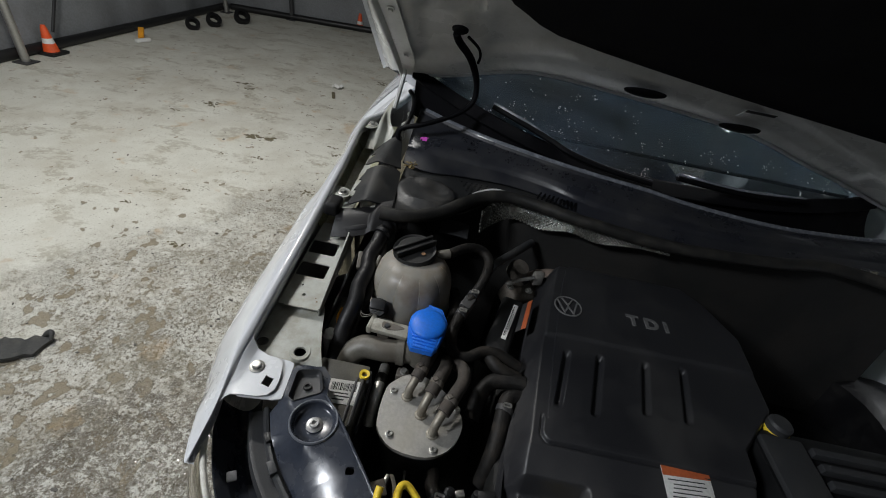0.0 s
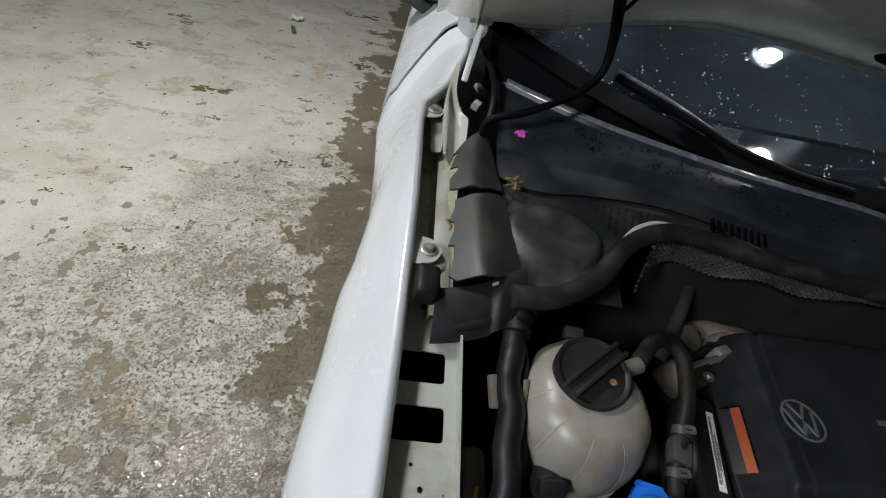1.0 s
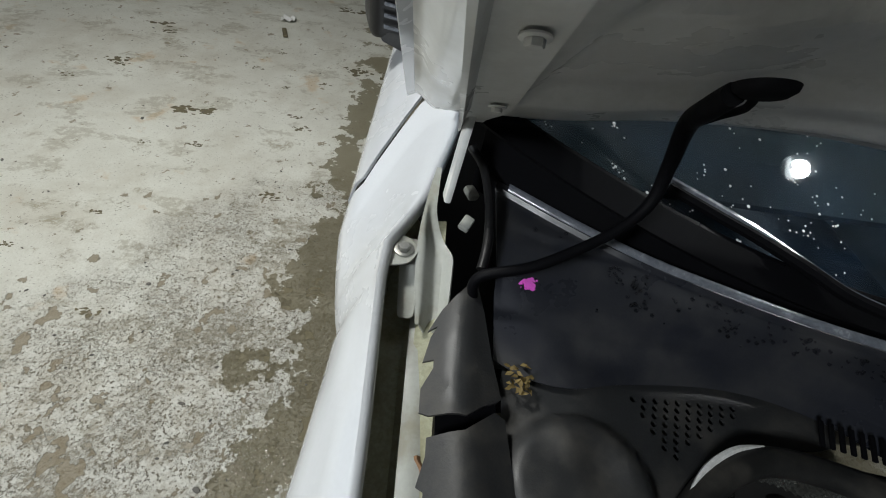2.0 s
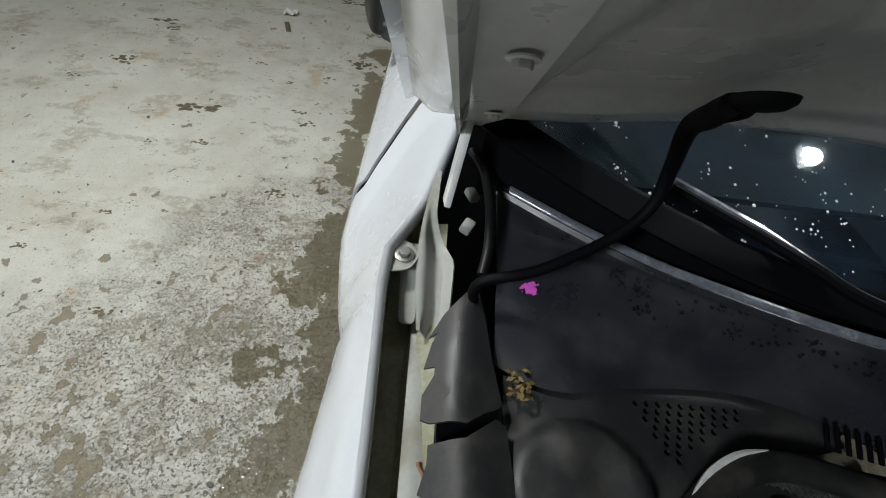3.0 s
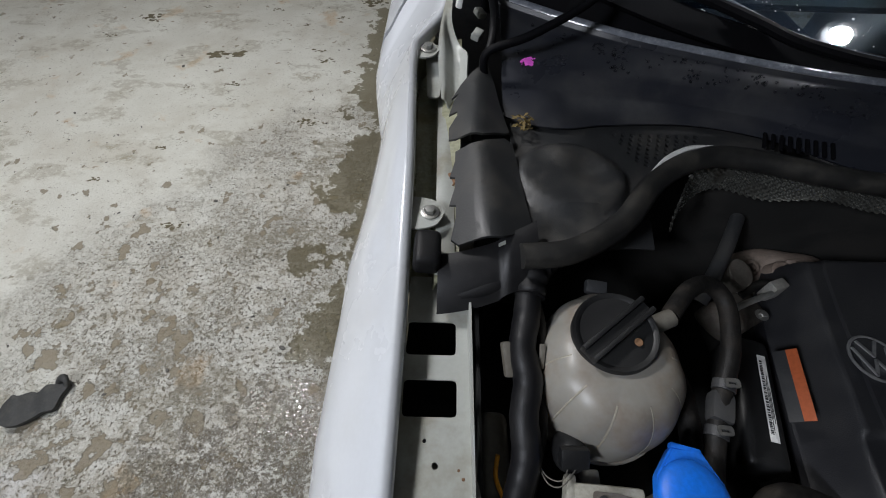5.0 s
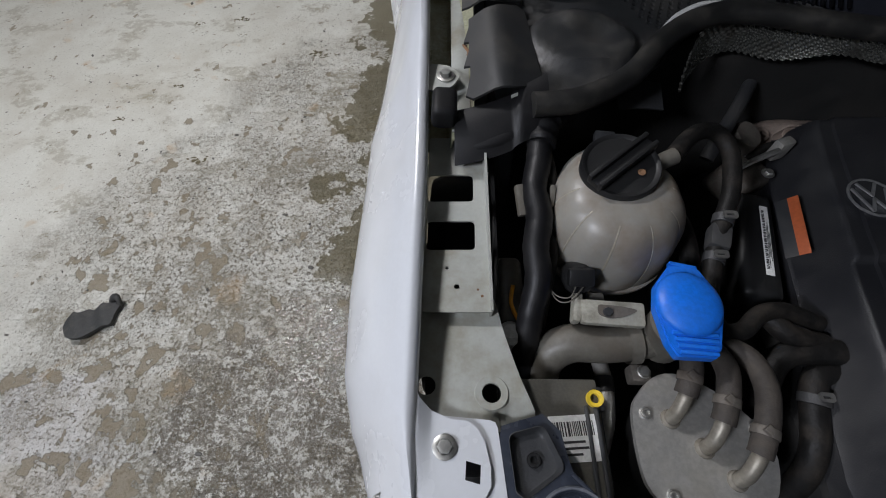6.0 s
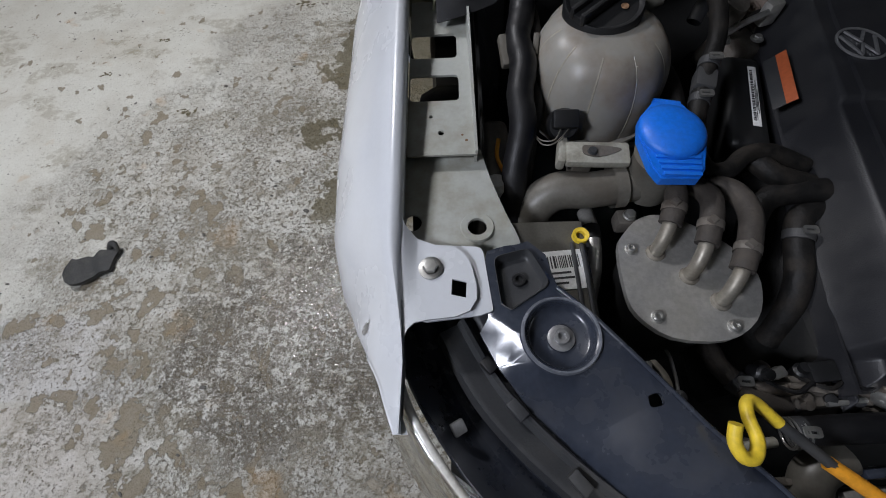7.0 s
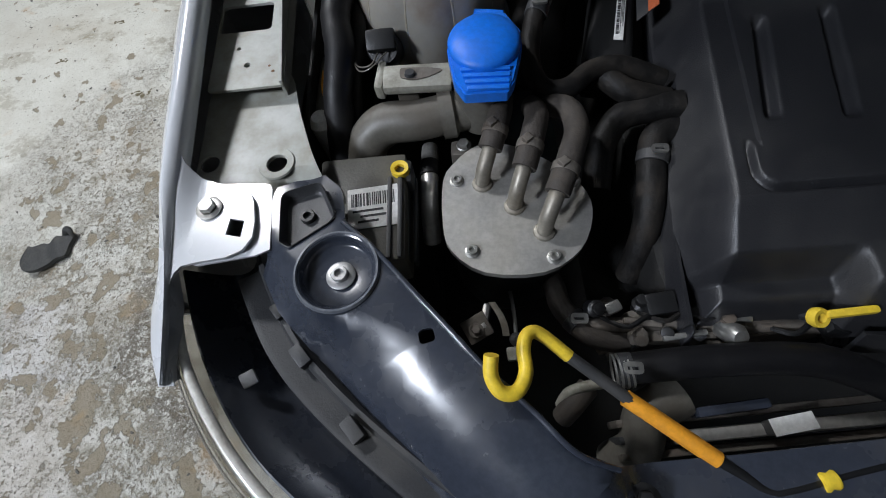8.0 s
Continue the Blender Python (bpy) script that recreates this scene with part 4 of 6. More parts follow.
def trim_cover(outline, ridge, top, label):
    """A folded plastic trim: a lengthwise ridge, both sides falling away from it."""
    def z(x, y):
        d = x - ridge(y)
        return top + 0.05 * (y - 0.40) - (0.62 if d < 0 else 0.52) * abs(d) + 0.008 - 0.003 * math.exp(-(d / 0.004) ** 2)
    cover = part("gutter_cover", slab(outline, z, 0.003, (), 0.008), DUSTY, car, label, 35)
    return cover, z


LOWER = [(0.022, 0.452), (0.053, 0.456), (0.082, 0.478), (0.092, 0.474), (0.097, 0.43), (0.101, 0.38), (0.106, 0.345), (0.066, 0.320), (0.026, 0.320), (0.018, 0.330), (0.023, 0.356), (0.023, 0.372), (0.016, 0.376), (0.022, 0.398), (0.022, 0.412), (0.016, 0.416), (0.022, 0.438)]
UPPER = [(0.030, 0.575), (0.046, 0.592), (0.064, 0.612), (0.073, 0.575), (0.080, 0.530), (0.089, 0.492), (0.084, 0.487), (0.070, 0.480), (0.054, 0.468), (0.022, 0.468), (0.014, 0.472), (0.014, 0.494), (0.024, 0.512), (0.024, 0.520), (0.014, 0.520), (0.020, 0.545), (0.026, 0.556), (0.017, 0.552)]
lower, lower_z = trim_cover(LOWER, lambda y: 0.058 - 0.06 * (y - 0.32), 0.906, "dusty dark plastic gutter cover with a lengthwise ridge")
upper, upper_z = trim_cover(UPPER, lambda y: 0.045 + 0.05 * (y - 0.47), 0.908, "dusty dark plastic gutter cover with a notched edge")
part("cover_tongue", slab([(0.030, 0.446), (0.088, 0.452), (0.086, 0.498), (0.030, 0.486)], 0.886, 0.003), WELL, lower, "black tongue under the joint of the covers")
part("cover_slip", sheet(lambda u, v: (0.066 + 0.026 * u, 0.321 + 0.014 * u - 0.004 * v, 0.893 - 0.001 * v), 6, 3, 0.001), PRIMER, lower, "pale strip under the cover end")
blk = part("bonnet_seal_block", box((-0.006, 0.318, 0.880), (0.028, 0.042, 0.028), 0.009, (0, 6, 0), seg=4), RUBBER, car, "black plastic end block")
part("block_bridge", sheet(lambda u, v: (0.006 + 0.10 * u, 0.318 - 0.050 * v + 0.028 * u * u, 0.872 + 0.020 * u - 0.03 * v * v + 0.006 * smooth01(u, 0.62, 0.72)), 30, 8, 0.004), RUBBER, blk, "dusty black bridge piece")

# inner walls that close the bay, their near-black colour holding its shade
part("inner_wing", sheet(lambda u, v: (0.050 + 0.09 * v * v, -0.1 + 0.75 * u, 0.765 - 0.35 * v + 0.06 * u), 16, 8, 0.004), DARKBAY, car, "inner wing with the bay's shade in its colour")
part("bay_floor", box((0.65, 0.12, 0.30), (1.3, 0.95, 0.03), 0.01), DARKBAY, car, "engine bay floor with shade in its colour")
part("bulkhead", sheet(lambda u, v: (0.10 + 1.2 * u, 0.46 + 0.02 * math.sin(u * 9) - 0.05 * v, 0.866 - 0.40 * v), 30, 8, 0.006), DARKBAY, car, "bulkhead with the bay's shade in its colour")
part("underbody", box((0.69, 1.6, 0.34), (1.45, 1.7, 0.25), 0.05), BLACK, car)
part("front_wing", sheet(lambda u, v: (1.43 - fender_at(u, v)[0], *fender_at(u, v)[1:]), 40, 13, 0.0015), PAINT, car, "white front wing", 60)
wheel = part("wheel", lathe([(0.0, 0.0), (0.16, 0.0), (0.18, 0.02), (0.30, 0.02), (0.315, 0.05), (0.315, 0.17), (0.30, 0.2), (0, 0.2)], (-0.06, 0.30, 0.315), (1, 0, 0), 40), RUBBER, car, "black tyre and wheel")
part("wheel", lathe([(0.0, 0.0), (0.16, 0.0), (0.18, 0.02), (0.30, 0.02), (0.315, 0.05), (0.315, 0.17), (0.30, 0.2), (0, 0.2)], (1.24, 0.30, 0.315), (1, 0, 0), 40), RUBBER, car, "black tyre and wheel")


# lock carrier corner, head lamp
CARRIER = [(0.044, -0.008), (0.047, 0.003), (0.084, 0.014), (0.098, 0.000), (0.104, -0.032), (0.128, -0.056), (0.158, -0.092), (0.180, -0.118), (0.200, -0.142), (0.228, -0.170), (0.250, -0.194), (0.275, -0.204), (0.36, -0.200), (0.60, -0.185), (1.0, -0.19), (1.0, -0.26), (0.20, -0.26), (0.158, -0.210), (0.131, -0.182), (0.104, -0.152), (0.074, -0.121), (0.052, -0.094), (0.038, -0.066), (0.045, -0.056)]


def carrier_z(x, y):
    d = -((x - 0.128) * 0.75 + (y + 0.056) * 0.66)
    w = smooth01(-y, 0.095, 0.135)
    s = (x - 0.128) * 0.66 - (y + 0.056) * 0.75
    z = 0.806 - w * 7.0 * max(0, d - 0.006) ** 2 - 0.05 * max(0, min(s, 0.16) - 0.03) - (1 - w) * 0.020 * smooth01(d, 0.050, 0.085)
    return z - 0.03 * smooth01(x, 0.26, 0.30) - 0.004 * (1 - smooth01(d, -0.002, 0.004))


CARRIER_EDGE = [(x - 0.0012, y - 0.0012, carrier_z(x - 0.003, y - 0.003) + 0.0006) for x, y in CARRIER[4:12]]
TRI = rounded([(0.052, -0.004), (0.083, 0.004), (0.098, -0.030), (0.064, -0.052), (0.056, -0.047)], 4, 0.22)
carrier = part("lock_carrier", slab(CARRIER, carrier_z, 0.004, [circle(0.101, -0.073, 0.029, 32), TRI, rounded([(0.158, -0.119), (0.168, -0.117), (0.170, -0.126), (0.159, -0.128)], 3)], 0.012), GLOSS, car, "glossy black front lock carrier", 50)
part("rolled_edge", tube(CARRIER_EDGE, 0.0021, 10), GLOSS, carrier, "bright rolled edge")
part("round_recess", lathe([(0.0325, -0.001), (0.031, 0.0012), (0.0295, 0.0022), (0.0275, 0.001), (0.0265, -0.002), (0.0255, -0.006), (0.023, -0.008), (0.0, -0.008)], (0.101, -0.073, 0.806), seg=36), GLOSS, carrier)
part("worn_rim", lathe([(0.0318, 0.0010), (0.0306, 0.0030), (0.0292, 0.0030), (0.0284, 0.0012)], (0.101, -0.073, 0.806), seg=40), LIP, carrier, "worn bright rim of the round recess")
part("corner_recess", pocket(TRI, 0.806, 0.007), GREYP, carrier, "dusty grey corner recess")
bolt("bolt", (0.102, -0.074, 0.799), 0.0062, carrier, washer=1.75, material=CHROME, socket=True)
bolt("bolt", (0.073, -0.023, 0.797), 0.006, carrier, washer=1.9, material=BLACK, socket=True)
lamp = part("headlamp", sheet(lambda u, v: (curve(u, (0, 0.3, 0.6, 1), (-0.052, -0.020, 0.030, 0.11)) - 0.028 * v * (1 - v) - 0.02 * v, curve(u, (0, 0.3, 0.6, 1), (-0.045, -0.125, -0.195, -0.26)) - 0.02 * v, 0.778 - 0.01 * u - 0.14 * v * v), 20, 10, 0.003), LENS, car, "clear headlamp lens", 60)
part("lamp_bezel", sheet(lambda u, v: (curve(u, (0, 0.3, 0.6, 1), (-0.045, -0.012, 0.040, 0.12)) + 0.045 * v, curve(u, (0, 0.3, 0.6, 1), (-0.045, -0.12, -0.19, -0.25)) + 0.025 * v, 0.768 - 0.05 * math.sin(v * math.pi * 0.8)), 20, 8, 0.002), GLOSS, lamp, "dark blue-black lamp bezel")


def housing_at(u, v):
    x0, y0 = curve(u, (0, 0.35, 0.7, 1), (0.000, 0.034, 0.084, 0.16)), curve(u, (0, 0.35, 0.7, 1), (-0.060, -0.122, -0.175, -0.235))
    rib = lerp_table(v, (0, 0.04, 0.10, 0.30, 0.34, 0.40, 0.44, 0.52, 0.58, 1.0), (-0.012, 0.004, 0.004, 0.001, 0.008, 0.008, 0.000, -0.002, 0.002, 0.003))
    return (x0 + 0.062 * v, y0 + 0.036 * v, 0.762 + rib)


housing = part("lamp_housing", sheet(housing_at, 30, 40, 0.003), GREYP, lamp, "dusty grey lamp housing with ribs", 35)
for k, (cx, cy) in enumerate(((0.045, -0.088), (0.066, -0.124), (0.108, -0.176))):
    part("housing_clip", box((cx, cy, 0.770), (0.010, 0.018 - 0.004 * (k == 0), 0.010), 0.002, (0, 0, 40)), BLACK if k == 0 else GREYP, housing)
part("lens_rim", tube([(-0.047, -0.040, 0.779), (-0.034, -0.085, 0.778), (-0.020, -0.125, 0.776), (0.003, -0.162, 0.773), (0.030, -0.195, 0.771), (0.068, -0.230, 0.769), (0.110, -0.262, 0.768)], [0.0015, 0.0028, 0.0036, 0.0040, 0.0042, 0.0044, 0.0045], 12), LENSRIM, lamp, "pale scratched rim of the lamp lens")
part("lamp_reflector", box((0.018, -0.135, 0.752), (0.012, 0.012, 0.006), 0.002, (20, 10, 30)), CHROME, lamp)
part("bumper", sheet(lambda u, v: (-0.07 + 1.5 * u, -0.08 - 0.26 * math.sin(u * math.pi) ** 0.6 - 0.02 * v, 0.66 - 0.4 * v), 30, 8, 0.004), PAINT, car, "white bumper")


# ---- coolant tank ----
tank = thing("coolant_tank", "milky plastic coolant expansion tank with black screw cap", "tank", (0.178, 0.212, 0.72))


def tank_at(u, v):
    a, b = u * 2 * math.pi, -math.pi / 2 + v * math.pi
    cb, sb = math.cos(b), math.sin(b)
    cb = math.copysign(abs(cb) ** 0.50, cb)
    rib = 0.0022 * abs(math.sin(a * 5))
    back = 0.014 * max(0.0, math.sin(a))
    return (0.176 + (0.0705 + rib) * cb * math.cos(a), 0.216 + (0.072 + rib + back) * cb * math.sin(a), 0.803 + 0.068 * math.copysign(abs(sb) ** 0.9, sb))


part("body", sheet(tank_at, 160, 36), TANK, tank, "stained milky plastic body", 60)
for k in range(5, 11):
    part("seam", tube([tuple(Vector((0.176, 0.216, 0.803)).lerp(Vector(tank_at(k / 10, v)), 0.984)) for v in (0.40, 0.48, 0.56, 0.64, 0.72, 0.80, 0.86)], 0.0017, 8, 4), SEAMWAX, tank, "pale moulded seam")
part("base_rim", lathe([(0.070, -0.004), (0.0745, -0.002), (0.0745, 0.002), (0.070, 0.004)], (0.176, 0.216, 0.776), seg=48), TANK, tank)
CAPC = Vector((0.171, 0.236, 0.862))
CAPN = Vector((-0.06, -0.12, 1)).normalized()
part("neck", lathe([(0.034, -0.02), (0.034, 0.008), (0.036, 0.01)], CAPC, CAPN, 32), TANK, tank)
cap = part("screw_cap", lathe([(0.0350, 0.0), (0.0382, 0.002), (0.0388, 0.016), (0.0370, 0.0195), (0.0345, 0.019), (0.0325, 0.0175), (0.0, 0.0185)], CAPC, CAPN, 48), BLACK, tank, "black screw cap with a grip bar", 35)
bar = bmesh.new()
box((0, 0.0065, 0.024), (0.078, 0.005, 0.012), 0.002, bm=bar)
box((0, -0.0065, 0.024), (0.078, 0.005, 0.012), 0.002, bm=bar)
box((0, 0, 0.020), (0.076, 0.013, 0.008), 0.001, bm=bar)
bar.transform(Matrix.Translation(CAPC) @ Vector((0, 0, 1)).rotation_difference(CAPN).to_matrix().to_4x4() @ Matrix.Rotation(radians(38), 4, "Z"))
part("grip_bar", bar, BLACK, cap)
mark = lathe([(0.0, 0.0006), (0.0035, 0.0006), (0.004, 0.0)], CAPC + Vector((0.016, -0.013, 0.0195)), CAPN, 10)
part("warning_mark", mark, RUST, cap, "worn red warning mark")
part("outlet", tube([(0.205, 0.245, 0.858), (0.218, 0.250, 0.866), (0.232, 0.256, 0.868)], [0.010, 0.009, 0.009], 12), NECK, tank)
sensor = part("level_sensor", lathe([(0.0, 0.022), (0.014, 0.022), (0.016, 0.018), (0.016, 0.0), (0.012, -0.01)], (0.133, 0.154, 0.800), (-0.1, -0.70, 0.70), 20), BLACK, tank, "black level sensor plug")
part("sensor_clip", box((0.131, 0.139, 0.822), (0.026, 0.018, 0.011), 0.003, (35, 0, 0)), BLACK, sensor)
for k in range(2):
    part("sensor_wire", tube([(0.127 + 0.008 * k, 0.133, 0.815), (0.120, 0.122 - 0.004 * k, 0.812), (0.108, 0.126 - 0.005 * k, 0.808), (0.100, 0.142, 0.806)], 0.0007, 6), NECK, sensor)

part("top_tab", box((0.172, 0.298, 0.852), (0.022, 0.014, 0.012), 0.003, (20, 0, -8)), GREYP, tank, "grey mounting tab")
sp = thing("splash_plate", "dark grey splash plate behind the coolant tank", "plate", (0.233, 0.376, 0.80))
part("plate", sheet(lambda u, v: (0.233 - 0.03 + 0.06 * u, 0.376 - 0.02 + 0.035 * v + 0.01 * u, 0.842 + 0.012 * v - 0.01 * u * u), 8, 6, 0.003), GREYP, sp)

# ---- washer filler ----
filler = thing("washer_filler", "bright blue screen-washer cap on a yellowed filler neck", "filler cap", (0.21, 0.1, 0.70))
part("neck_pipe", tube([(0.100, 0.020, 0.660), (0.098, 0.055, 0.715), (0.102, 0.078, 0.750), (0.124, 0.089, 0.770), (0.160, 0.086, 0.776), (0.205, 0.092, 0.778)], [0.021, 0.020, 0.020, 0.020, 0.0185, 0.019], 18), NECK, filler, "yellowed elbow pipe")
part("neck_collar", lathe([(0.022, -0.006), (0.0225, 0.006), (0.020, 0.008)], (0.184, 0.089, 0.777), (1, 0.1, 0.05), 24), NECK, filler)
part("neck_top", lathe([(0.024, -0.048), (0.026, 0.0), (0.028, 0.004), (0.026, 0.008)], (0.218, 0.094, 0.814), seg=24), NECK, filler)
BLUEC = [(0.2150, 0.1485), (0.2397, 0.1446), (0.2504, 0.1165), (0.2494, 0.0962), (0.2402, 0.0650), (0.2344, 0.0565), (0.2009, 0.0580), (0.1936, 0.0705), (0.1893, 0.1019), (0.1951, 0.1252)]


def grown(outline, s):
    cx, cy = sum(p[0] for p in outline) / len(outline), sum(p[1] for p in outline) / len(outline)
    return [(cx + (x - cx) * s, cy + (y - cy) * s) for x, y in outline]


def cap_z(x, y):
    return 0.8345 - 0.22 * max(0.0, 0.082 - y) - 0.10 * max(0.0, y - 0.122)


flip = part("cap", slab(rounded(BLUEC, 3, 0.12), cap_z, 0.009), BLUE, filler, "bright blue flip cap with ridged lip", 50)
part("cap_top", slab(rounded(grown(BLUEC, 0.955), 3, 0.14), lambda x, y: cap_z(x, y) + 0.0014, 0.003), BLUE, flip)
dome = lathe([(1.0, -0.003), (1.0, 0.0015), (0.975, 0.0032), (0.90, 0.0052), (0.70, 0.0080), (0.40, 0.0098), (0.0, 0.0105)], (0, 0, 0), seg=48)
dome.transform(pose(0.2198, 0.1053, 0.8362, 0, 0, 0) @ Matrix.Diagonal((0.0296, 0.0315, 1, 1)))
part("dome", dome, BLUE, flip, "", 50)
for k in range(4):
    y = 0.0768 - 0.0054 * k
    part("ridge", box((0.2185 + 0.0004 * k, y, cap_z(0.2, y) + 0.0020), (0.039 - 0.0022 * k, 0.0036, 0.0030), 0.0012, (12, 0, -5)), BLUE, flip)
part("hinge", box((0.227, 0.1465, 0.830), (0.026, 0.005, 0.008), 0.002, (0, 0, -14)), BLUE, flip)
bracket_box = thing("white_connector_box", "dirty white plastic connector box with black smudges", "box", (0.155, 0.10, 0.78))
part("case", box((0.161, 0.108, 0.804), (0.062, 0.025, 0.011), 0.004, (8, 0, -4)), BOXWHITE, bracket_box)
part("end_tab", box((0.128, 0.115, 0.800), (0.009, 0.030, 0.018), 0.004, (8, 0, -10)), BOXWHITE, bracket_box)
part("smudge_cover", slab(rounded([(0.146, 0.115), (0.170, 0.113), (0.186, 0.109), (0.172, 0.103), (0.158, 0.101), (0.146, 0.105)], 3), lambda x, y: 0.8106 + 0.14 * (y - 0.107), 0.002), DARKMETAL, bracket_box, "blackened recess")
part("screw", lathe([(0, 0.0025), (0.004, 0.0025), (0.005, 0)], (0.155, 0.107, 0.8110), seg=12), GREYP, bracket_box)
part("leg", box((0.150, 0.120, 0.782), (0.020, 0.030, 0.030), 0.003), NECK, bracket_box)

# ---- fuel filter ----
ff = thing("fuel_filter", "round metal fuel filter lid with three hose pipes", "fuel filter", (0.236, 0.0, 0.62))
PL = [(0.177, 0.024), (0.175, -0.020), (0.181, -0.045), (0.207, -0.066), (0.253, -0.069), (0.283, -0.052), (0.297, -0.025), (0.297, 0.0), (0.280, 0.026), (0.250, 0.050), (0.224, 0.060), (0.204, 0.056), (0.188, 0.042)]
part("lid", slab([(p.x, p.y) for p in spline([(x, y, 0) for x, y in PL], 3, True)], 0.766, 0.007), ALU, ff, "brushed metal lid with round and flat edges")
part("canister", lathe([(0.052, -0.13), (0.056, -0.11), (0.056, -0.012), (0.060, -0.008), (0.060, 0.0)], (0.236, -0.004, 0.760), seg=36), BLACK, ff)
for bx, by in ((0.189, 0.022), (0.198, -0.047), (0.262, -0.057), (0.288, 0.012)):
    bolt("bolt", (bx, by, 0.766), 0.0045, ff, washer=1.35, socket=True)
HOSES = ([(0.211, 0.017, 0.762), (0.212, 0.020, 0.778), (0.217, 0.030, 0.789), (0.222, 0.042, 0.794)], [(0.222, 0.042, 0.794), (0.227, 0.056, 0.798), (0.232, 0.075, 0.794), (0.236, 0.100, 0.780)]), \
        ([(0.236, -0.008, 0.762), (0.237, -0.005, 0.780), (0.242, 0.006, 0.792), (0.247, 0.018, 0.796)], [(0.247, 0.018, 0.796), (0.254, 0.038, 0.800), (0.260, 0.060, 0.796), (0.262, 0.090, 0.775)]), \
        ([(0.257, -0.034, 0.762), (0.258, -0.031, 0.780), (0.264, -0.020, 0.792), (0.270, -0.008, 0.796)], [(0.270, -0.008, 0.796), (0.280, 0.014, 0.800), (0.290, 0.042, 0.797), (0.288, 0.070, 0.790), (0.270, 0.092, 0.775)])
for pipe, hose in HOSES:
    p = part("pipe", tube(pipe, 0.0066, 14), PIPEMETAL, ff, "dull bent metal pipe")
    part("weld", lathe([(0.0095, -0.001), (0.0085, 0.002), (0.0062, 0.003)], (pipe[0][0], pipe[0][1], 0.766), seg=16), PIPEMETAL, p)
    h = part("fuel_hose", tube([Vector(pipe[2]).lerp(Vector(pipe[3]), 0.35)] + hose, 0.0102, 14), BROWNHOSE, ff, "dusty black fuel hose")
    d = (Vector(hose[1]) - Vector(hose[0])).normalized()
    part("clamp", lathe([(0.0108, -0.004), (0.0112, -0.0035), (0.0112, 0.0035), (0.0108, 0.004)], Vector(hose[0]).lerp(Vector(hose[1]), 0.45), d, 20), DARKMETAL, h)
    part("clamp_ear", box(Vector(hose[0]).lerp(Vector(hose[1]), 0.45) + Vector((-0.003, 0.0, 0.011)), (0.007, 0.007, 0.005), 0.001, (0, 0, 35)), DARKMETAL, h)
    part("pipe_bead", lathe([(0.0065, -0.0015), (0.0078, 0.0), (0.0065, 0.0015)], Vector(hose[0]), d, 18), STEEL, p)
part("lug", box((0.195, 0.062, 0.752), (0.020, 0.018, 0.02), 0.004), DARKMETAL, ff)
bolt("bolt", (0.197, 0.062, 0.763), 0.0055, ff, washer=1.2)

# ---- control unit beside the lamp ----
ecu = thing("lamp_control_unit", "grey ribbed control unit with white bar code sticker", "control unit", (0.115, 0.01, 0.66))
part("case", box((0.106, 0.000, 0.750), (0.078, 0.105, 0.046), 0.004), CASEGREY, ecu)
for k in range(3):
    part("rib", box((0.138 + 0.006 * k, -0.004, 0.764 - 0.008 * k), (0.003, 0.085, 0.012), 0.001), GREYP, ecu)
for k in range(2):
    part("side_rib", box((0.131 + 0.009 * k, -0.012, 0.7735), (0.004, 0.078, 0.004), 0.0015), GREYP, ecu)
part("boss", box((0.140, 0.034, 0.755), (0.020, 0.024, 0.034), 0.004), GREYP, ecu)
part("yellow_bush", lathe([(0.0045, -0.004), (0.0045, 0.004), (0.008, 0.005), (0.008, -0.004)], (0.140, 0.033, 0.773), seg=18), YELLOW, ecu, "small yellow bush")
barcode_label((0.117, -0.002, 0.7738), 0.044, 0.040, (0, 0, 4), ecu)
pipe2 = thing("refrigerant_pipe", "short bright aluminium pipe with black band", "pipe", (0.162, 0.04, 0.68))
part("pipe_run", tube([(0.163, 0.085, 0.735), (0.163, 0.055, 0.742), (0.161, 0.020, 0.735), (0.160, -0.005, 0.705)], 0.0085, 14), ALU, pipe2)
part("pipe_band", tube([(0.163, 0.062, 0.742), (0.1625, 0.046, 0.742)], 0.0095, 14), RUBBER, pipe2)

# ---- hoses and looms ----
loom = thing("wiring_loom", "thick black taped wiring loom with grey clips", "wiring loom", (0.09, 0.2, 0.75))
LOOM = [(0.135, 0.330, 0.862), (0.112, 0.318, 0.866), (0.100, 0.292, 0.862), (0.096, 0.262, 0.852), (0.090, 0.232, 0.845), (0.094, 0.202, 0.836), (0.089, 0.172, 0.826), (0.091, 0.142, 0.812), (0.084, 0.112, 0.790), (0.080, 0.085, 0.760), (0.078, 0.060, 0.730)]
part("loom_run", tube(LOOM, [0.013, 0.013, 0.0130, 0.0138, 0.0133, 0.0142, 0.0136, 0.0140, 0.0136, 0.0135, 0.013], 16, 14, ribs=0.00015, pitch=0.017), RUBBER, loom)
part("loom_branch", tube([(0.104, 0.285, 0.856), (0.110, 0.250, 0.842), (0.106, 0.210, 0.826), (0.107, 0.170, 0.812), (0.100, 0.130, 0.790), (0.094, 0.095, 0.755)], [0.006, 0.0065, 0.006, 0.007, 0.006, 0.006], 10, 8), HOSE, loom, "thin side branch of the loom")
part("loom_ribbed", tube([(0.122, 0.325, 0.864), (0.106, 0.305, 0.866), (0.099, 0.280, 0.860)], 0.0152, 16, 8, ribs=0.0010, pitch=0.005), RUBBER, loom)
part("loom_end", tube([(0.020, 0.285, 0.850), (0.055, 0.290, 0.858), (0.085, 0.305, 0.864), (0.110, 0.316, 0.866)], 0.0125, 14), RUBBER, loom)
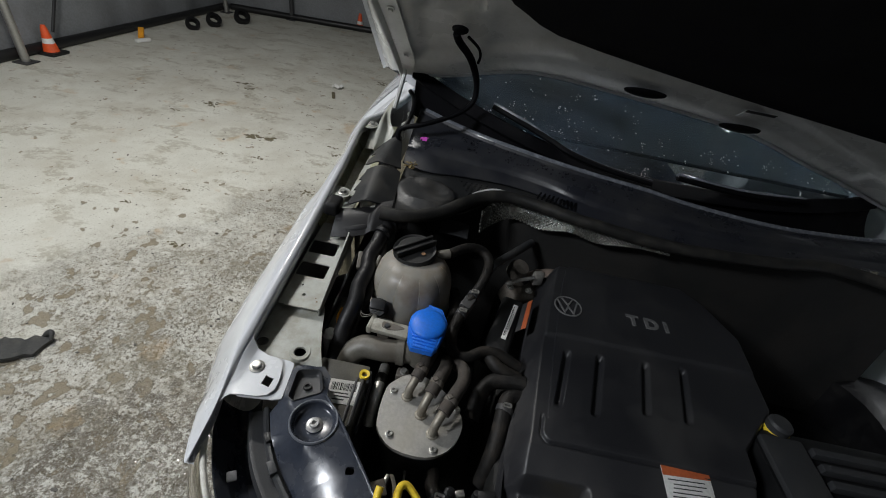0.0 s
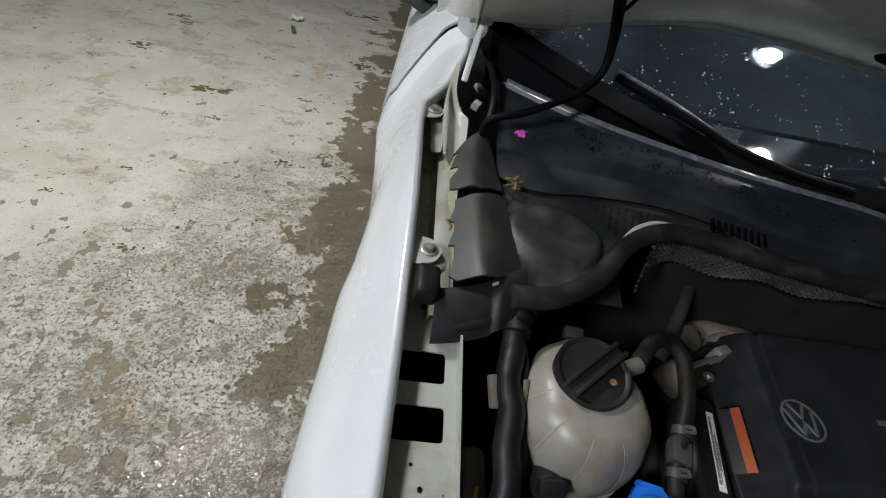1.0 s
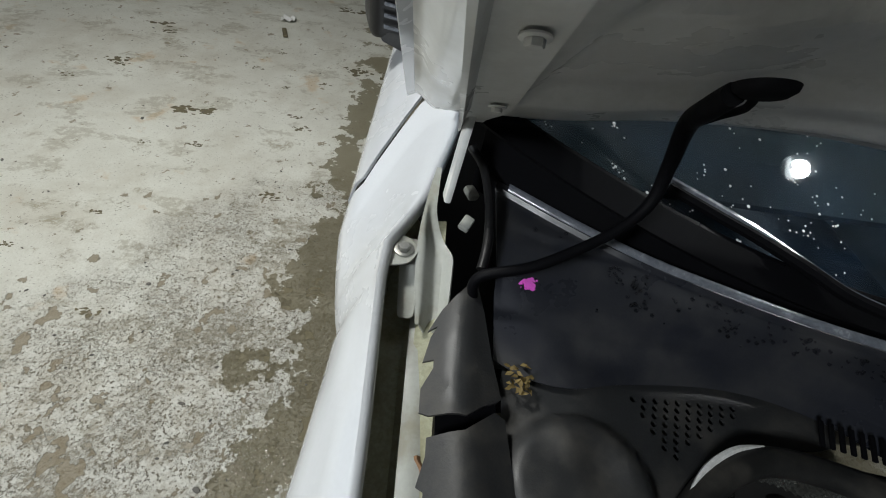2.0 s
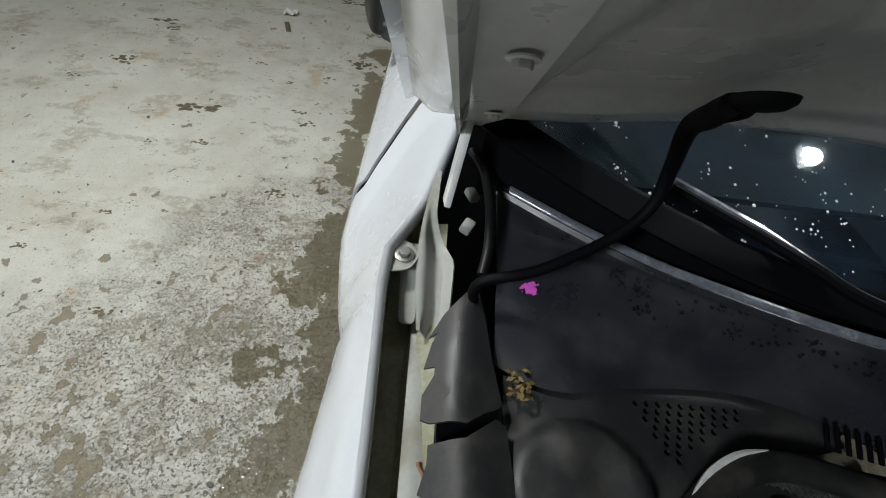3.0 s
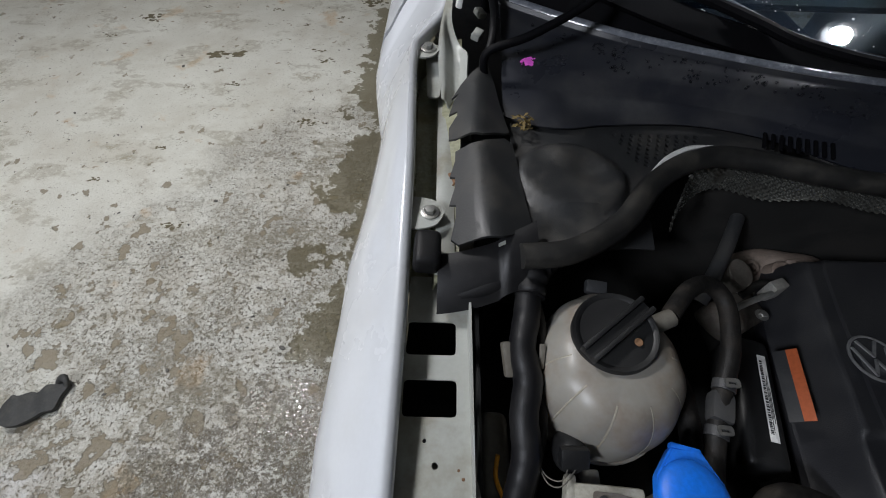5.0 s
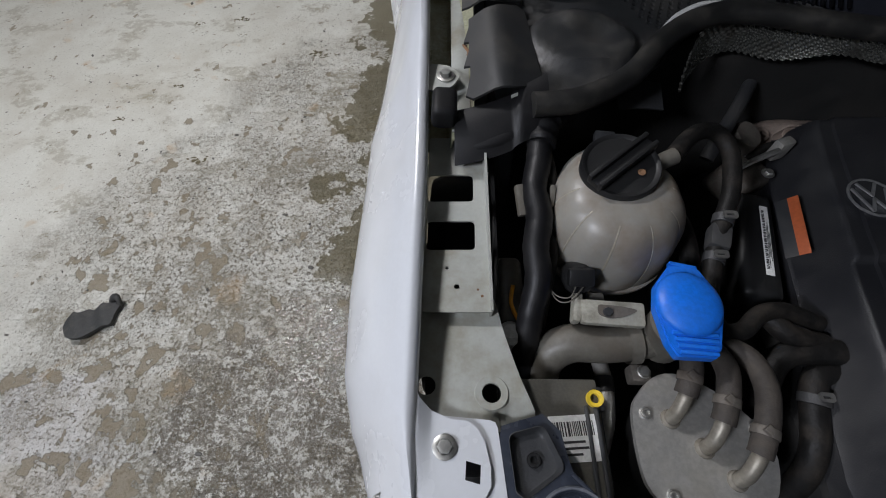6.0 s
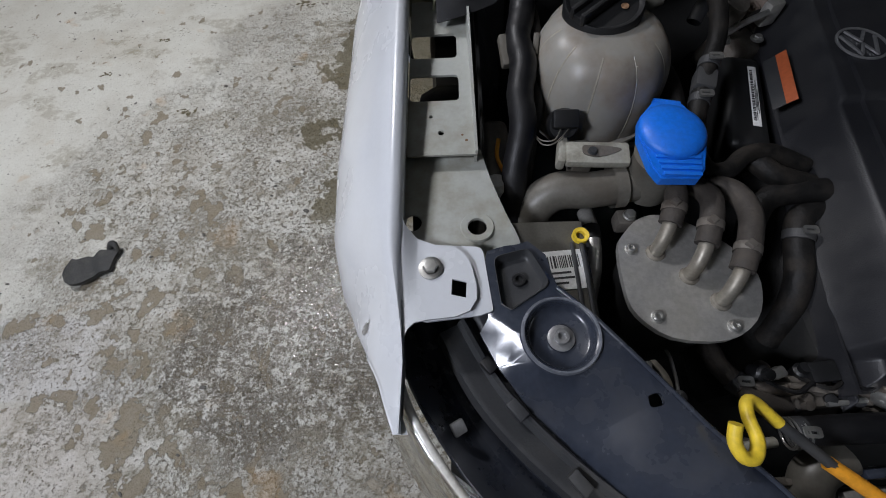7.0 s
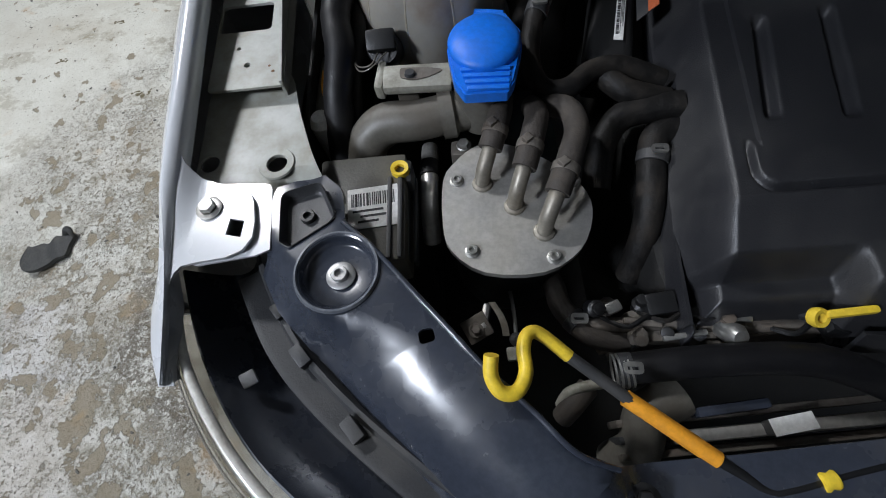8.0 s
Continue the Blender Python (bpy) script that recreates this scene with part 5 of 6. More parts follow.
part("loom_clip", box((0.076, 0.222, 0.838), (0.010, 0.034, 0.012), 0.003, (25, 0, 8)), NECK, loom, "pale grey clip")
part("loom_clip", box((0.108, 0.224, 0.842), (0.006, 0.024, 0.010), 0.002, (25, 0, -8)), NECK, loom, "pale grey clip")
part("loose_wire", tube([(0.074, 0.110, 0.775), (0.066, 0.128, 0.782), (0.068, 0.146, 0.790)], 0.0022, 8), ORANGE, loom, "orange wire")
cream = thing("washer_tank", "cream plastic washer tank down beside the inner wing", "tank", (0.06, 0.15, 0.6))
part("shell", box((0.063, 0.150, 0.700), (0.030, 0.085, 0.15), 0.012, (0, 4, 0), seg=4), NECK, cream)
part("pump", lathe([(0.012, -0.03), (0.013, 0.02), (0.008, 0.026), (0, 0.027)], (0.064, 0.098, 0.755), seg=18), PAPER, cream)


def hose_thing(name, label, runs, material=HOSE, clamps=()):
    base = runs[0][0][len(runs[0][0]) // 2]
    t = thing(name, label, "hose", (base[0], base[1], base[2] - 0.03))
    for pts, r in runs:
        part("hose_run", tube(pts, r, 16), material, t)
    for at, d, r in clamps:
        part("clamp", lathe([(r, -0.005), (r + 0.001, -0.0045), (r + 0.001, 0.0045), (r, 0.005)], at, d, 22), GREYP, t, "dull spring clamp")
        part("clamp_ear", slab(rounded([(at[0] - 0.006, at[1] - 0.005), (at[0] + 0.008, at[1] - 0.006), (at[0] + 0.009, at[1] + 0.003), (at[0] - 0.005, at[1] + 0.004)], 3), at[2] + r + 0.003, 0.002, [[(at[0] - 0.003, at[1] - 0.0022), (at[0] + 0.005, at[1] - 0.0030), (at[0] + 0.005, at[1] - 0.0005), (at[0] - 0.003, at[1] + 0.0003)]]), STEEL, t, "bright clamp plate")
    return t


hose_thing("coolant_hose", "dusty black coolant hose from the tank with two clamps",
           [([(0.232, 0.258, 0.866), (0.262, 0.290, 0.864), (0.292, 0.303, 0.856), (0.310, 0.285, 0.845), (0.303, 0.240, 0.834), (0.285, 0.198, 0.822), (0.268, 0.155, 0.812), (0.262, 0.120, 0.798), (0.272, 0.098, 0.788), (0.294, 0.098, 0.786), (0.318, 0.116, 0.786), (0.345, 0.120, 0.784), (0.385, 0.112, 0.770)], 0.0092),
            ([(0.255, 0.235, 0.80), (0.262, 0.200, 0.795), (0.258, 0.150, 0.785), (0.255, 0.12, 0.77)], 0.0105)],
           clamps=[((0.2885, 0.206, 0.8245), (0.4, 1, 0.27), 0.0096), ((0.272, 0.165, 0.814), (0.4, 1, 0.27), 0.0096)])
part("hose_joint", box((0.2800, 0.186, 0.819), (0.021, 0.030, 0.019), 0.005, (0, 0, -22)), GREYP, bpy.data.objects["coolant_hose"])
hose_thing("heater_hose", "dusty black heater hose under the engine cover", [([(0.315, 0.020, 0.735), (0.325, 0.060, 0.752), (0.348, 0.082, 0.762), (0.395, 0.082, 0.768)], 0.013), ([(0.33, 0.118, 0.778), (0.348, 0.098, 0.775), (0.385, 0.092, 0.765)], 0.011)])
hose_thing("bypass_hose", "dusty black bypass hose bent behind the fuel filter", [([(0.346, -0.046, 0.680), (0.352, -0.026, 0.716), (0.358, 0.000, 0.738), (0.364, 0.035, 0.748), (0.372, 0.060, 0.755), (0.40, 0.070, 0.755)], 0.0125)], clamps=[((0.3655, 0.040, 0.7495), (0.25, 0.9, 0.3), 0.0130)])
hose_thing("charge_air_hose", "thick black charge air hose across the front", [([(0.306, -0.140, 0.728), (0.325, -0.139, 0.733), (0.37, -0.138, 0.738), (0.42, -0.140, 0.742), (0.455, -0.146, 0.738), (0.50, -0.16, 0.72)], [0.0112, 0.0120, 0.0122, 0.0122, 0.0125, 0.013])], RUBBER, clamps=[((0.309, -0.140, 0.729), (1, 0, 0.15), 0.0122)])
hose_thing("elbow_hose", "grey-brown elbow hose below the fuel filter", [([(0.272, -0.035, 0.670), (0.271, -0.059, 0.700), (0.271, -0.077, 0.708), (0.278, -0.092, 0.712), (0.293, -0.108, 0.712), (0.316, -0.114, 0.712), (0.350, -0.110, 0.712), (0.372, -0.107, 0.711)], 0.0098), ([(0.262, -0.170, 0.690), (0.270, -0.162, 0.700), (0.285, -0.148, 0.700)], 0.009)], BROWNHOSE, clamps=[((0.281, -0.095, 0.712), (0.6, -0.8, 0.1), 0.0102)])
hose_thing("brake_pipe_hose", "grey vacuum hose rising to the bulkhead", [([(0.318, 0.318, 0.795), (0.330, 0.335, 0.806), (0.375, 0.395, 0.806), (0.412, 0.448, 0.802)], 0.0088)], GREYP)
hose_thing("radiator_hose", "grey radiator hose stub at the front", [([(0.305, -0.205, 0.66), (0.318, -0.195, 0.69), (0.325, -0.172, 0.705), (0.352, -0.158, 0.708)], 0.017)], NECK)

# ---- engine cover ----
ec = thing("engine_cover", "black plastic engine cover with round badge and TDI lettering", "engine cover", (0.58, 0.15, 0.74))
EL = ((-0.124, 0.356), (-0.05, 0.363), (0.06, 0.380), (0.20, 0.402), (0.30, 0.421), (0.36, 0.435), (0.40, 0.456))
ER = ((-0.124, 0.715), (0.02, 0.735), (0.10, 0.810), (0.25, 0.825), (0.33, 0.79), (0.40, 0.73))


def cover_at(u, v):
    y = -0.124 + (0.164 * v / 0.55 if v < 0.55 else 0.164 + 0.36 * (v - 0.55) / 0.45)
    xl = lerp_table(y, [p[0] for p in EL], [p[1] for p in EL])
    xr = lerp_table(y, [p[0] for p in ER], [p[1] for p in ER])
    x = xl + (0.060 * u / 0.28 if u < 0.28 else 0.060 + (xr - xl - 0.060) * (u - 0.28) / 0.72)
    e = min((x - xl), (xr - x), (y + 0.124) * 0.9, (0.40 - y))
    z = 0.745 + 0.058 * smooth01(e, -0.004, 0.026)
    z -= 0.12 * max(0, -0.022 - y) + 0.34 * max(0, min(0.034, -0.036 - y))
    # slanted grooves in the top
    for gx, gy0, gy1 in ((0.446, 0.03, 0.135), (0.502, 0.025, 0.140), (0.580, 0.045, 0.145), (0.645, 0.045, 0.148)):
        c = gx + 0.24 * (y - 0.085)
        z -= 0.009 * math.exp(-((x - c) / 0.0052) ** 4) * smooth01(y, gy0 - 0.006, gy0 + 0.006) * (1 - smooth01(y, gy1 - 0.006, gy1 + 0.006))
    z += 0.005 * smooth01(y, 0.165, 0.173) * smooth01(e, 0.02, 0.03)
    # raised top panel with a rounded corner and a bead round it
    r = 0.016
    d = math.hypot(max(xl + 0.038 - x + r, 0), max(-0.031 - y + r, 0)) - r
    end = 1 - smooth01(y, 0.000, 0.014) if d > -0.006 else 1.0
    z += (0.0040 * (1 - smooth01(d, -0.0016, 0.0010)) - 0.0030 * math.exp(-((d - 0.0018) / 0.0016) ** 2)) * end
    # notch over the dipstick
    z -= 0.030 * smooth01(-0.070 - y, 0.0, 0.016) * smooth01(x, 0.362, 0.372) * (1 - smooth01(x, 0.463, 0.474))
    return (x, y, z)


body = part("cover_shell", sheet(cover_at, 260, 270), COVER, ec, "dusty black ribbed plastic shell", 60)
part("skirt", sheet(lambda u, v: (lerp_table(-0.112 + u * 0.512, [p[0] for p in EL], [p[1] for p in EL]) - 0.004 * v, -0.112 + u * 0.512, 0.747 - 0.05 * v), 20, 3, 0.003), COVER, ec)
part("front_flange", sheet(lambda u, v: (0.475 + 0.24 * u, -0.1245 - 0.008 * v, 0.747 - 0.025 * v - 0.006 * math.sin(u * 12)), 24, 3, 0.003), COVER, ec)
BC = Vector((0.470, 0.244, 0.8118))
bz = lathe([(0.0238, 0.0), (0.0263, 0.0005), (0.0266, 0.0020), (0.0251, 0.0026), (0.0236, 0.0020)], BC, (0, 0, 1), 48)
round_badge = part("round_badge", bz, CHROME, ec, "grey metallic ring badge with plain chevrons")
for pts in (((-0.012, 0.023), (0.0, 0.003), (0.012, 0.023)), ((-0.022, 0.014), (-0.010, -0.022), (0.0, -0.002), (0.010, -0.022), (0.022, 0.014))):
    for a, b in zip(pts, pts[1:]):
        a, b = [(0.83 * q[0], 0.83 * q[1]) for q in (a, b)]
        d = Vector((b[0] - a[0], b[1] - a[1]))
        part("bar", box((BC.x + (a[0] + b[0]) / 2, BC.y + (a[1] + b[1]) / 2, BC.z + 0.0016), (d.length + 0.002, 0.0032, 0.0020), 0.0006, (0, 0, math.degrees(math.atan2(d.y, d.x)))), CHROME, round_badge)


def lettering(text, at, size, turn, material, parent, name="lettering", depth=0.0012):
    cu = bpy.data.curves.new(name, "FONT")
    cu.body, cu.size, cu.extrude, cu.align_x, cu.align_y, cu.offset = text, size, depth, "CENTER", "CENTER", size * 0.045
    tmp = new(name, cu)
    bpy.context.view_layer.update()
    me = bpy.data.meshes.new_from_object(tmp.evaluated_get(bpy.context.evaluated_depsgraph_get()))
    bpy.data.objects.remove(tmp)
    me.transform(pose(*at, *turn))
    me.materials.clear()
    me.materials.append(material)
    ob = new(name, me)
    ob.parent = parent
    if parent.type == "EMPTY":
        ob.matrix_parent_inverse = Matrix.Translation(-parent.location)
    return ob


lettering("T D I", (0.622, 0.240, 0.8125), 0.036, (0, 0, -1), DULL, ec)
sticker = part("warning_sticker", box((0.606, -0.047, 0.7985), (0.068, 0.042, 0.0010), 0.0003, (12.5, 0, 4)), PAPER, ec, "white warning sticker with orange head")
part("sticker_head", box((0.6052, -0.0335, 0.8016), (0.068, 0.014, 0.0010), 0.0003, (12.5, 0, 4)), REDORANGE, sticker, "orange strip")
lines = bmesh.new()
for k in range(5):
    box((0.604 + 0.004 * (k % 2), -0.045 - 0.005 * k, 0.7994 - 0.0011 * k), (0.052 - 0.006 * (k % 3), 0.0014, 0.0006), 0, (12.5, 0, 4), lines)
part("sticker_print", lines, INK, sticker)
side = part("side_sticker", box((0.392, 0.225, 0.783), (0.020, 0.080, 0.0008), 0.0003, (0, -52, -12)), GREYP, ec, "orange and grey side sticker")
part("side_head", box((0.3970, 0.224, 0.7898), (0.011, 0.080, 0.0012), 0.0003, (0, -52, -12)), REDORANGE, side)
barcode_label((0.369, 0.215, 0.772), 0.098, 0.009, (0, 0, 75), thing("injector_duct", "black plastic duct with a long bar code strip", "duct", (0.36, 0.22, 0.70)))
part("duct_body", box((0.362, 0.215, 0.742), (0.045, 0.15, 0.055), 0.012, (0, 0, -14), seg=3), BLACK, bpy.data.objects["injector_duct"])

# ---- heat shield and the dark hardware behind the engine ----
shield = thing("heat_shield", "dimpled dirty foil heat shield under the scuttle", "heat shield", (0.45, 0.43, 0.8))


TOPX, TOPY = (0.283, 0.295, 0.325, 0.36, 0.42, 0.50, 0.62, 0.70), (0.402, 0.425, 0.455, 0.462, 0.450, 0.428, 0.410, 0.405)


def foil_at(u, v):
    """Foil hung under the seal, pressed with small dimples in offset rows."""
    x = 0.280 + 0.40 * u
    y0 = curve(x, TOPX, TOPY) + 0.0016 * math.sin(u * 290 + 3 * v) * math.sin(v * 44 + u * 4)
    dim = math.sin(u * 290 + 3 * v) * math.sin(v * 44 + u * 4)
    return (x + 0.004 * v, y0 - (0.010 - 0.004 * u) * v + 0.002 * math.sin(u * 19 + v * 4), 0.886 - (0.047 - 0.034 * u) * v * (1 + 0.08 * math.sin(u * 23)) + 0.003 * math.sin(u * 17 + v * 6) + 0.0005 * dim)


part("foil", sheet(foil_at, 420, 60), FOIL, shield, "dirty grey foil pressed with small dimples")
for u in (0.06, 0.16, 0.95):
    part("rivet", lathe([(0, 0.002), (0.002, 0.0015), (0.003, 0)], tuple(Vector(foil_at(u, 0.12)) + Vector((0, 0, 0.001))), (0, -0.6, 0.8), 12), STEEL, shield)
hw = thing("turbo_hardware", "brown cast brackets and vacuum unit behind the engine", "engine part", (0.40, 0.33, 0.70))
part("casting", box((0.395, 0.335, 0.735), (0.07, 0.05, 0.05), 0.012, (10, 15, 30), seg=3), DARKMETAL, hw)
part("vacuum_can", lathe([(0, 0.02), (0.018, 0.018), (0.022, 0.008), (0.022, -0.01), (0, -0.012)], (0.385, 0.370, 0.775), (0.3, -0.3, 1), 24), DARKMETAL, hw)
part("link_rod", tube([(0.36, 0.315, 0.775), (0.385, 0.325, 0.785), (0.415, 0.335, 0.792)], 0.004, 8), STEEL, hw)
part("flange", box((0.425, 0.345, 0.785), (0.022, 0.014, 0.03), 0.004, (0, 0, 20)), ALU, hw)
for bx, by, bz_ in ((0.372, 0.322, 0.765), (0.41, 0.318, 0.768), (0.400, 0.360, 0.762)):
    bolt("bolt", (bx, by, bz_), 0.005, hw)


def turbine_at(u, v):
    a, b = u * 2 * math.pi, -math.pi / 2 + v * math.pi
    r = 1 + 0.10 * math.sin(3 * a + 1) + 0.06 * math.sin(5 * a) * math.cos(b)
    return (0.480 + 0.070 * r * math.cos(b) * math.cos(a), 0.402 + 0.046 * r * math.cos(b) * math.sin(a), 0.728 + 0.034 * math.sin(b) + 0.010 * math.cos(a))


part("turbine_housing", sheet(turbine_at, 40, 20), CASTING, hw, "brown rusty turbine housing")
for cx, cy, cz, rr in ((0.472, 0.388, 0.758, 0.017), (0.438, 0.402, 0.750, 0.012), (0.508, 0.386, 0.748, 0.013)):
    part("boss", lathe([(rr, -0.012), (rr, 0.006), (rr * 0.8, 0.009), (rr * 0.45, 0.009), (rr * 0.4, 0.002), (0, 0.002)], (cx, cy, cz), (0.1, -0.35, 0.95), 20), CASTING, hw)
for cx, cy, cz, sx, sy, sz, tz in ((0.452, 0.382, 0.735, 0.040, 0.018, 0.012, 25), (0.478, 0.366, 0.742, 0.030, 0.024, 0.010, 10), (0.430, 0.418, 0.725, 0.028, 0.034, 0.008, 40), (0.540, 0.398, 0.735, 0.060, 0.012, 0.012, -5)):
    part("clip_bracket", box((cx, cy, cz), (sx, sy, sz), 0.003, (12, 8, tz)), DARKMETAL, hw)
for cx, cy, cz in ((0.478, 0.364, 0.748), (0.452, 0.380, 0.742), (0.430, 0.416, 0.730)):
    bolt("bolt", (cx, cy, cz), 0.0045, hw, material=STEEL)
part("oil_pipe", tube([(0.400, 0.350, 0.760), (0.425, 0.362, 0.772), (0.455, 0.360, 0.770), (0.480, 0.350, 0.758)], 0.0055, 10), HOSE, hw)
blockp = thing("engine_block", "dark cast engine block below the cover", "engine", (0.58, 0.13, 0.5))
# block takes the same near-black, shade under the cover included
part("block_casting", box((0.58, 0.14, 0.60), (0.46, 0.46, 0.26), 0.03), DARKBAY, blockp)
part("head_front", box((0.50, -0.105, 0.68), (0.36, 0.03, 0.09), 0.008), DARKMETAL, blockp)
rng = random.Random(4)
rail = thing("injector_rail", "dark pipes, plugs and brackets along the engine front", "engine part", (0.42, -0.11, 0.66))
for k in range(11):
    cx = 0.305 + 0.021 * k
    part("bracket", box((cx, -0.108 + rng.uniform(-0.012, 0.008), 0.715 + rng.uniform(-0.012, 0.010)), (rng.uniform(0.012, 0.026), rng.uniform(0.010, 0.02), rng.uniform(0.012, 0.024)), 0.003, (rng.uniform(-15, 15), rng.uniform(-15, 15), rng.uniform(-30, 30))), rng.choice((DARKMETAL, GREYP, BLACK, DARKMETAL)), rail)
part("rail_pipe", tube([(0.29, -0.100, 0.715), (0.33, -0.104, 0.724), (0.38, -0.108, 0.722), (0.43, -0.112, 0.726), (0.48, -0.115, 0.72)], 0.006, 10), DARKMETAL, rail)
part("sensor_body", lathe([(0.008, -0.012), (0.009, 0.004), (0.006, 0.010), (0, 0.011)], (0.392, -0.118, 0.735), (0.1, -0.6, 0.8), 16), STEEL, rail)
for k in range(4):
    part("clamp_ring", lathe([(0.0118, -0.0008), (0.0134, -0.0008), (0.0134, 0.0008), (0.0118, 0.0008)], (0.3005 + 0.0034 * k, -0.1405, 0.7275 + 0.0006 * k), (1, 0.05 * k, 0.15), 24), STEEL, rail, "bright hose clamp ring")
for bx, by, sx, sy, sz, tz, mt in ((0.346, -0.090, 0.024, 0.018, 0.020, 4, BLACK), (0.309, -0.090, 0.014, 0.010, 0.012, 20, STEEL), (0.330, -0.104, 0.030, 0.006, 0.008, -12, DARKMETAL), (0.372, -0.099, 0.020, 0.010, 0.012, 8, BLACK), (0.401, -0.103, 0.022, 0.012, 0.016, -6, STEEL), (0.360, -0.116, 0.034, 0.005, 0.006, 5, STEEL), (0.326, -0.113, 0.010, 0.009, 0.010, 30, DARKMETAL)):
    part("terminal", box((bx, by, 0.728), (sx, sy, sz), 0.003, (6, -5, tz)), mt, rail)
for k in range(16):
    cx, cy = 0.298 + 0.013 * k + rng.uniform(-0.004, 0.004), -0.098 + rng.uniform(-0.022, 0.016)
    m = rng.choice((DARKMETAL, GREYP, BLACK, BLACK))
    part("plug", lathe([(0.007, -0.012), (0.0075, 0.002), (0.005, 0.004), (0.005, 0.010), (0, 0.011)], (cx, cy, 0.722 + rng.uniform(-0.01, 0.008)), (rng.uniform(-0.6, 0.6), rng.uniform(-0.8, 0.2), 1), 10), m, rail)
for k in range(6):
    x0, y0 = 0.30 + 0.03 * k, -0.10 + rng.uniform(-0.01, 0.01)
    part("wire", tube([(x0, y0, 0.725), (x0 + 0.015, y0 - 0.012, 0.736), (x0 + 0.035, y0 - 0.004, 0.732), (x0 + 0.05, y0 - 0.016, 0.72)], 0.0022, 6), rng.choice((BLACK, RUBBER, HOSE)), rail)
fp = thing("fuel_pipes", "thin steel rod with a ball end and a pale strap", "pipe", (0.231, -0.08, 0.62))
part("steel_pipe", tube([(0.229, -0.045, 0.680), (0.230, -0.062, 0.700), (0.231, -0.083, 0.702), (0.231, -0.100, 0.700)], 0.0018, 8), STEEL, fp)
part("ball_end", lathe([(0, 0.0065), (0.0045, 0.005), (0.0065, 0.001), (0.0060, -0.003), (0.003, -0.006), (0, -0.0065)], (0.231, -0.105, 0.700), (0.2, -0.4, 0.9), 14), GREYP, fp, "dark ball end")
part("pipe_clip", sheet(lambda u, v: (0.209 + 0.010 * math.sin(u * 1.6) + 0.006 * v, -0.070 - 0.032 * u, 0.703 + 0.004 * math.sin(u * 3.1)), 12, 3, 0.0015), PIPEMETAL, fp, "pale curved strap")
part("strap_end", box((0.228, -0.117, 0.698), (0.013, 0.012, 0.008), 0.002, (0, 0, 4)), BOXWHITE, fp)
part("pipe_elbow", tube([(0.262, -0.160, 0.690), (0.268, -0.152, 0.704), (0.284, -0.148, 0.708), (0.300, -0.146, 0.708)], 0.0045, 10), BOXWHITE, fp, "pale plastic elbow")
sw = thing("headlamp_bracket", "small metal bracket and bolt beside the lock carrier", "bracket", (0.205, -0.10, 0.66))
part("bracket_plate", box((0.197, -0.093, 0.702), (0.024, 0.022, 0.005), 0.002, (12, -10, 25)), DARKMETAL, sw)
part("bracket_post", box((0.205, -0.083, 0.696), (0.007, 0.024, 0.020), 0.003, (0, 0, -14)), STEEL, sw)
bolt("bolt", (0.196, -0.096, 0.705), 0.0042, sw, material=DARKMETAL)
dip = thing("dipstick", "yellow oil dipstick handle", "dipstick", (0.44, -0.118, 0.72))
part("ring", lathe([(0.0038, -0.003), (0.0068, -0.0034), (0.0076, 0.0), (0.0068, 0.0034), (0.0038, 0.003), (0.0034, 0.0), (0.0038, -0.003)], (0.441, -0.115, 0.757), (0.25, -0.6, 1), 20), YELLOW, dip)
part("grip", box((0.463, -0.113, 0.759), (0.036, 0.0062, 0.0065), 0.0026, (0, 0, 3)), YELLOW, dip)

# ---- bonnet stay ----
rod = thing("bonnet_stay", "bonnet stay with yellow hook and orange grip", "bonnet stay", (0.25, -0.15, 0.78))
part("hook", tube([(0.2045, -0.141, 0.822), (0.2035, -0.152, 0.816), (0.2085, -0.161, 0.812), (0.218, -0.161, 0.809), (0.2250, -0.150, 0.806), (0.2255, -0.135, 0.803), (0.2295, -0.125, 0.800), (0.238, -0.124, 0.796), (0.256, -0.138, 0.787)], 0.0046, 14), YELLOW, rod, "yellow plastic-coated hook")
part("rod_upper", tube([(0.253, -0.1357, 0.7885), (0.275, -0.152, 0.780), (0.296, -0.168, 0.772)], 0.0042, 12), GREYP, rod)
part("grip", tube([(0.291, -0.164, 0.772), (0.316, -0.183, 0.768), (0.342, -0.203, 0.764)], 0.0056, 14), ORANGE, rod, "orange grip sleeve")
part("rod_lower", tube([(0.340, -0.2015, 0.7645), (0.354, -0.212, 0.763), (0.366, -0.221, 0.762), (0.380, -0.221, 0.762), (0.43, -0.211, 0.762), (0.52, -0.197, 0.762), (0.62, -0.19, 0.76)], 0.0040, 12), BLACK, rod)
part("clip", lathe([(0.0042, -0.005), (0.0062, -0.005), (0.0068, -0.003), (0.0058, 0.0), (0.0068, 0.003), (0.0062, 0.005), (0.0042, 0.005)], (0.402, -0.2165, 0.762), (1, 0.18, 0), 18), YELLOW, rod, "yellow retaining clip")
part("clip_tail", box((0.397, -0.224, 0.763), (0.008, 0.008, 0.003), 0.001, (0, 0, 20)), YELLOW, rod)
bolt("bolt", (0.289, -0.222, 0.776), 0.0055, carrier, washer=1.7, material=BLACK)

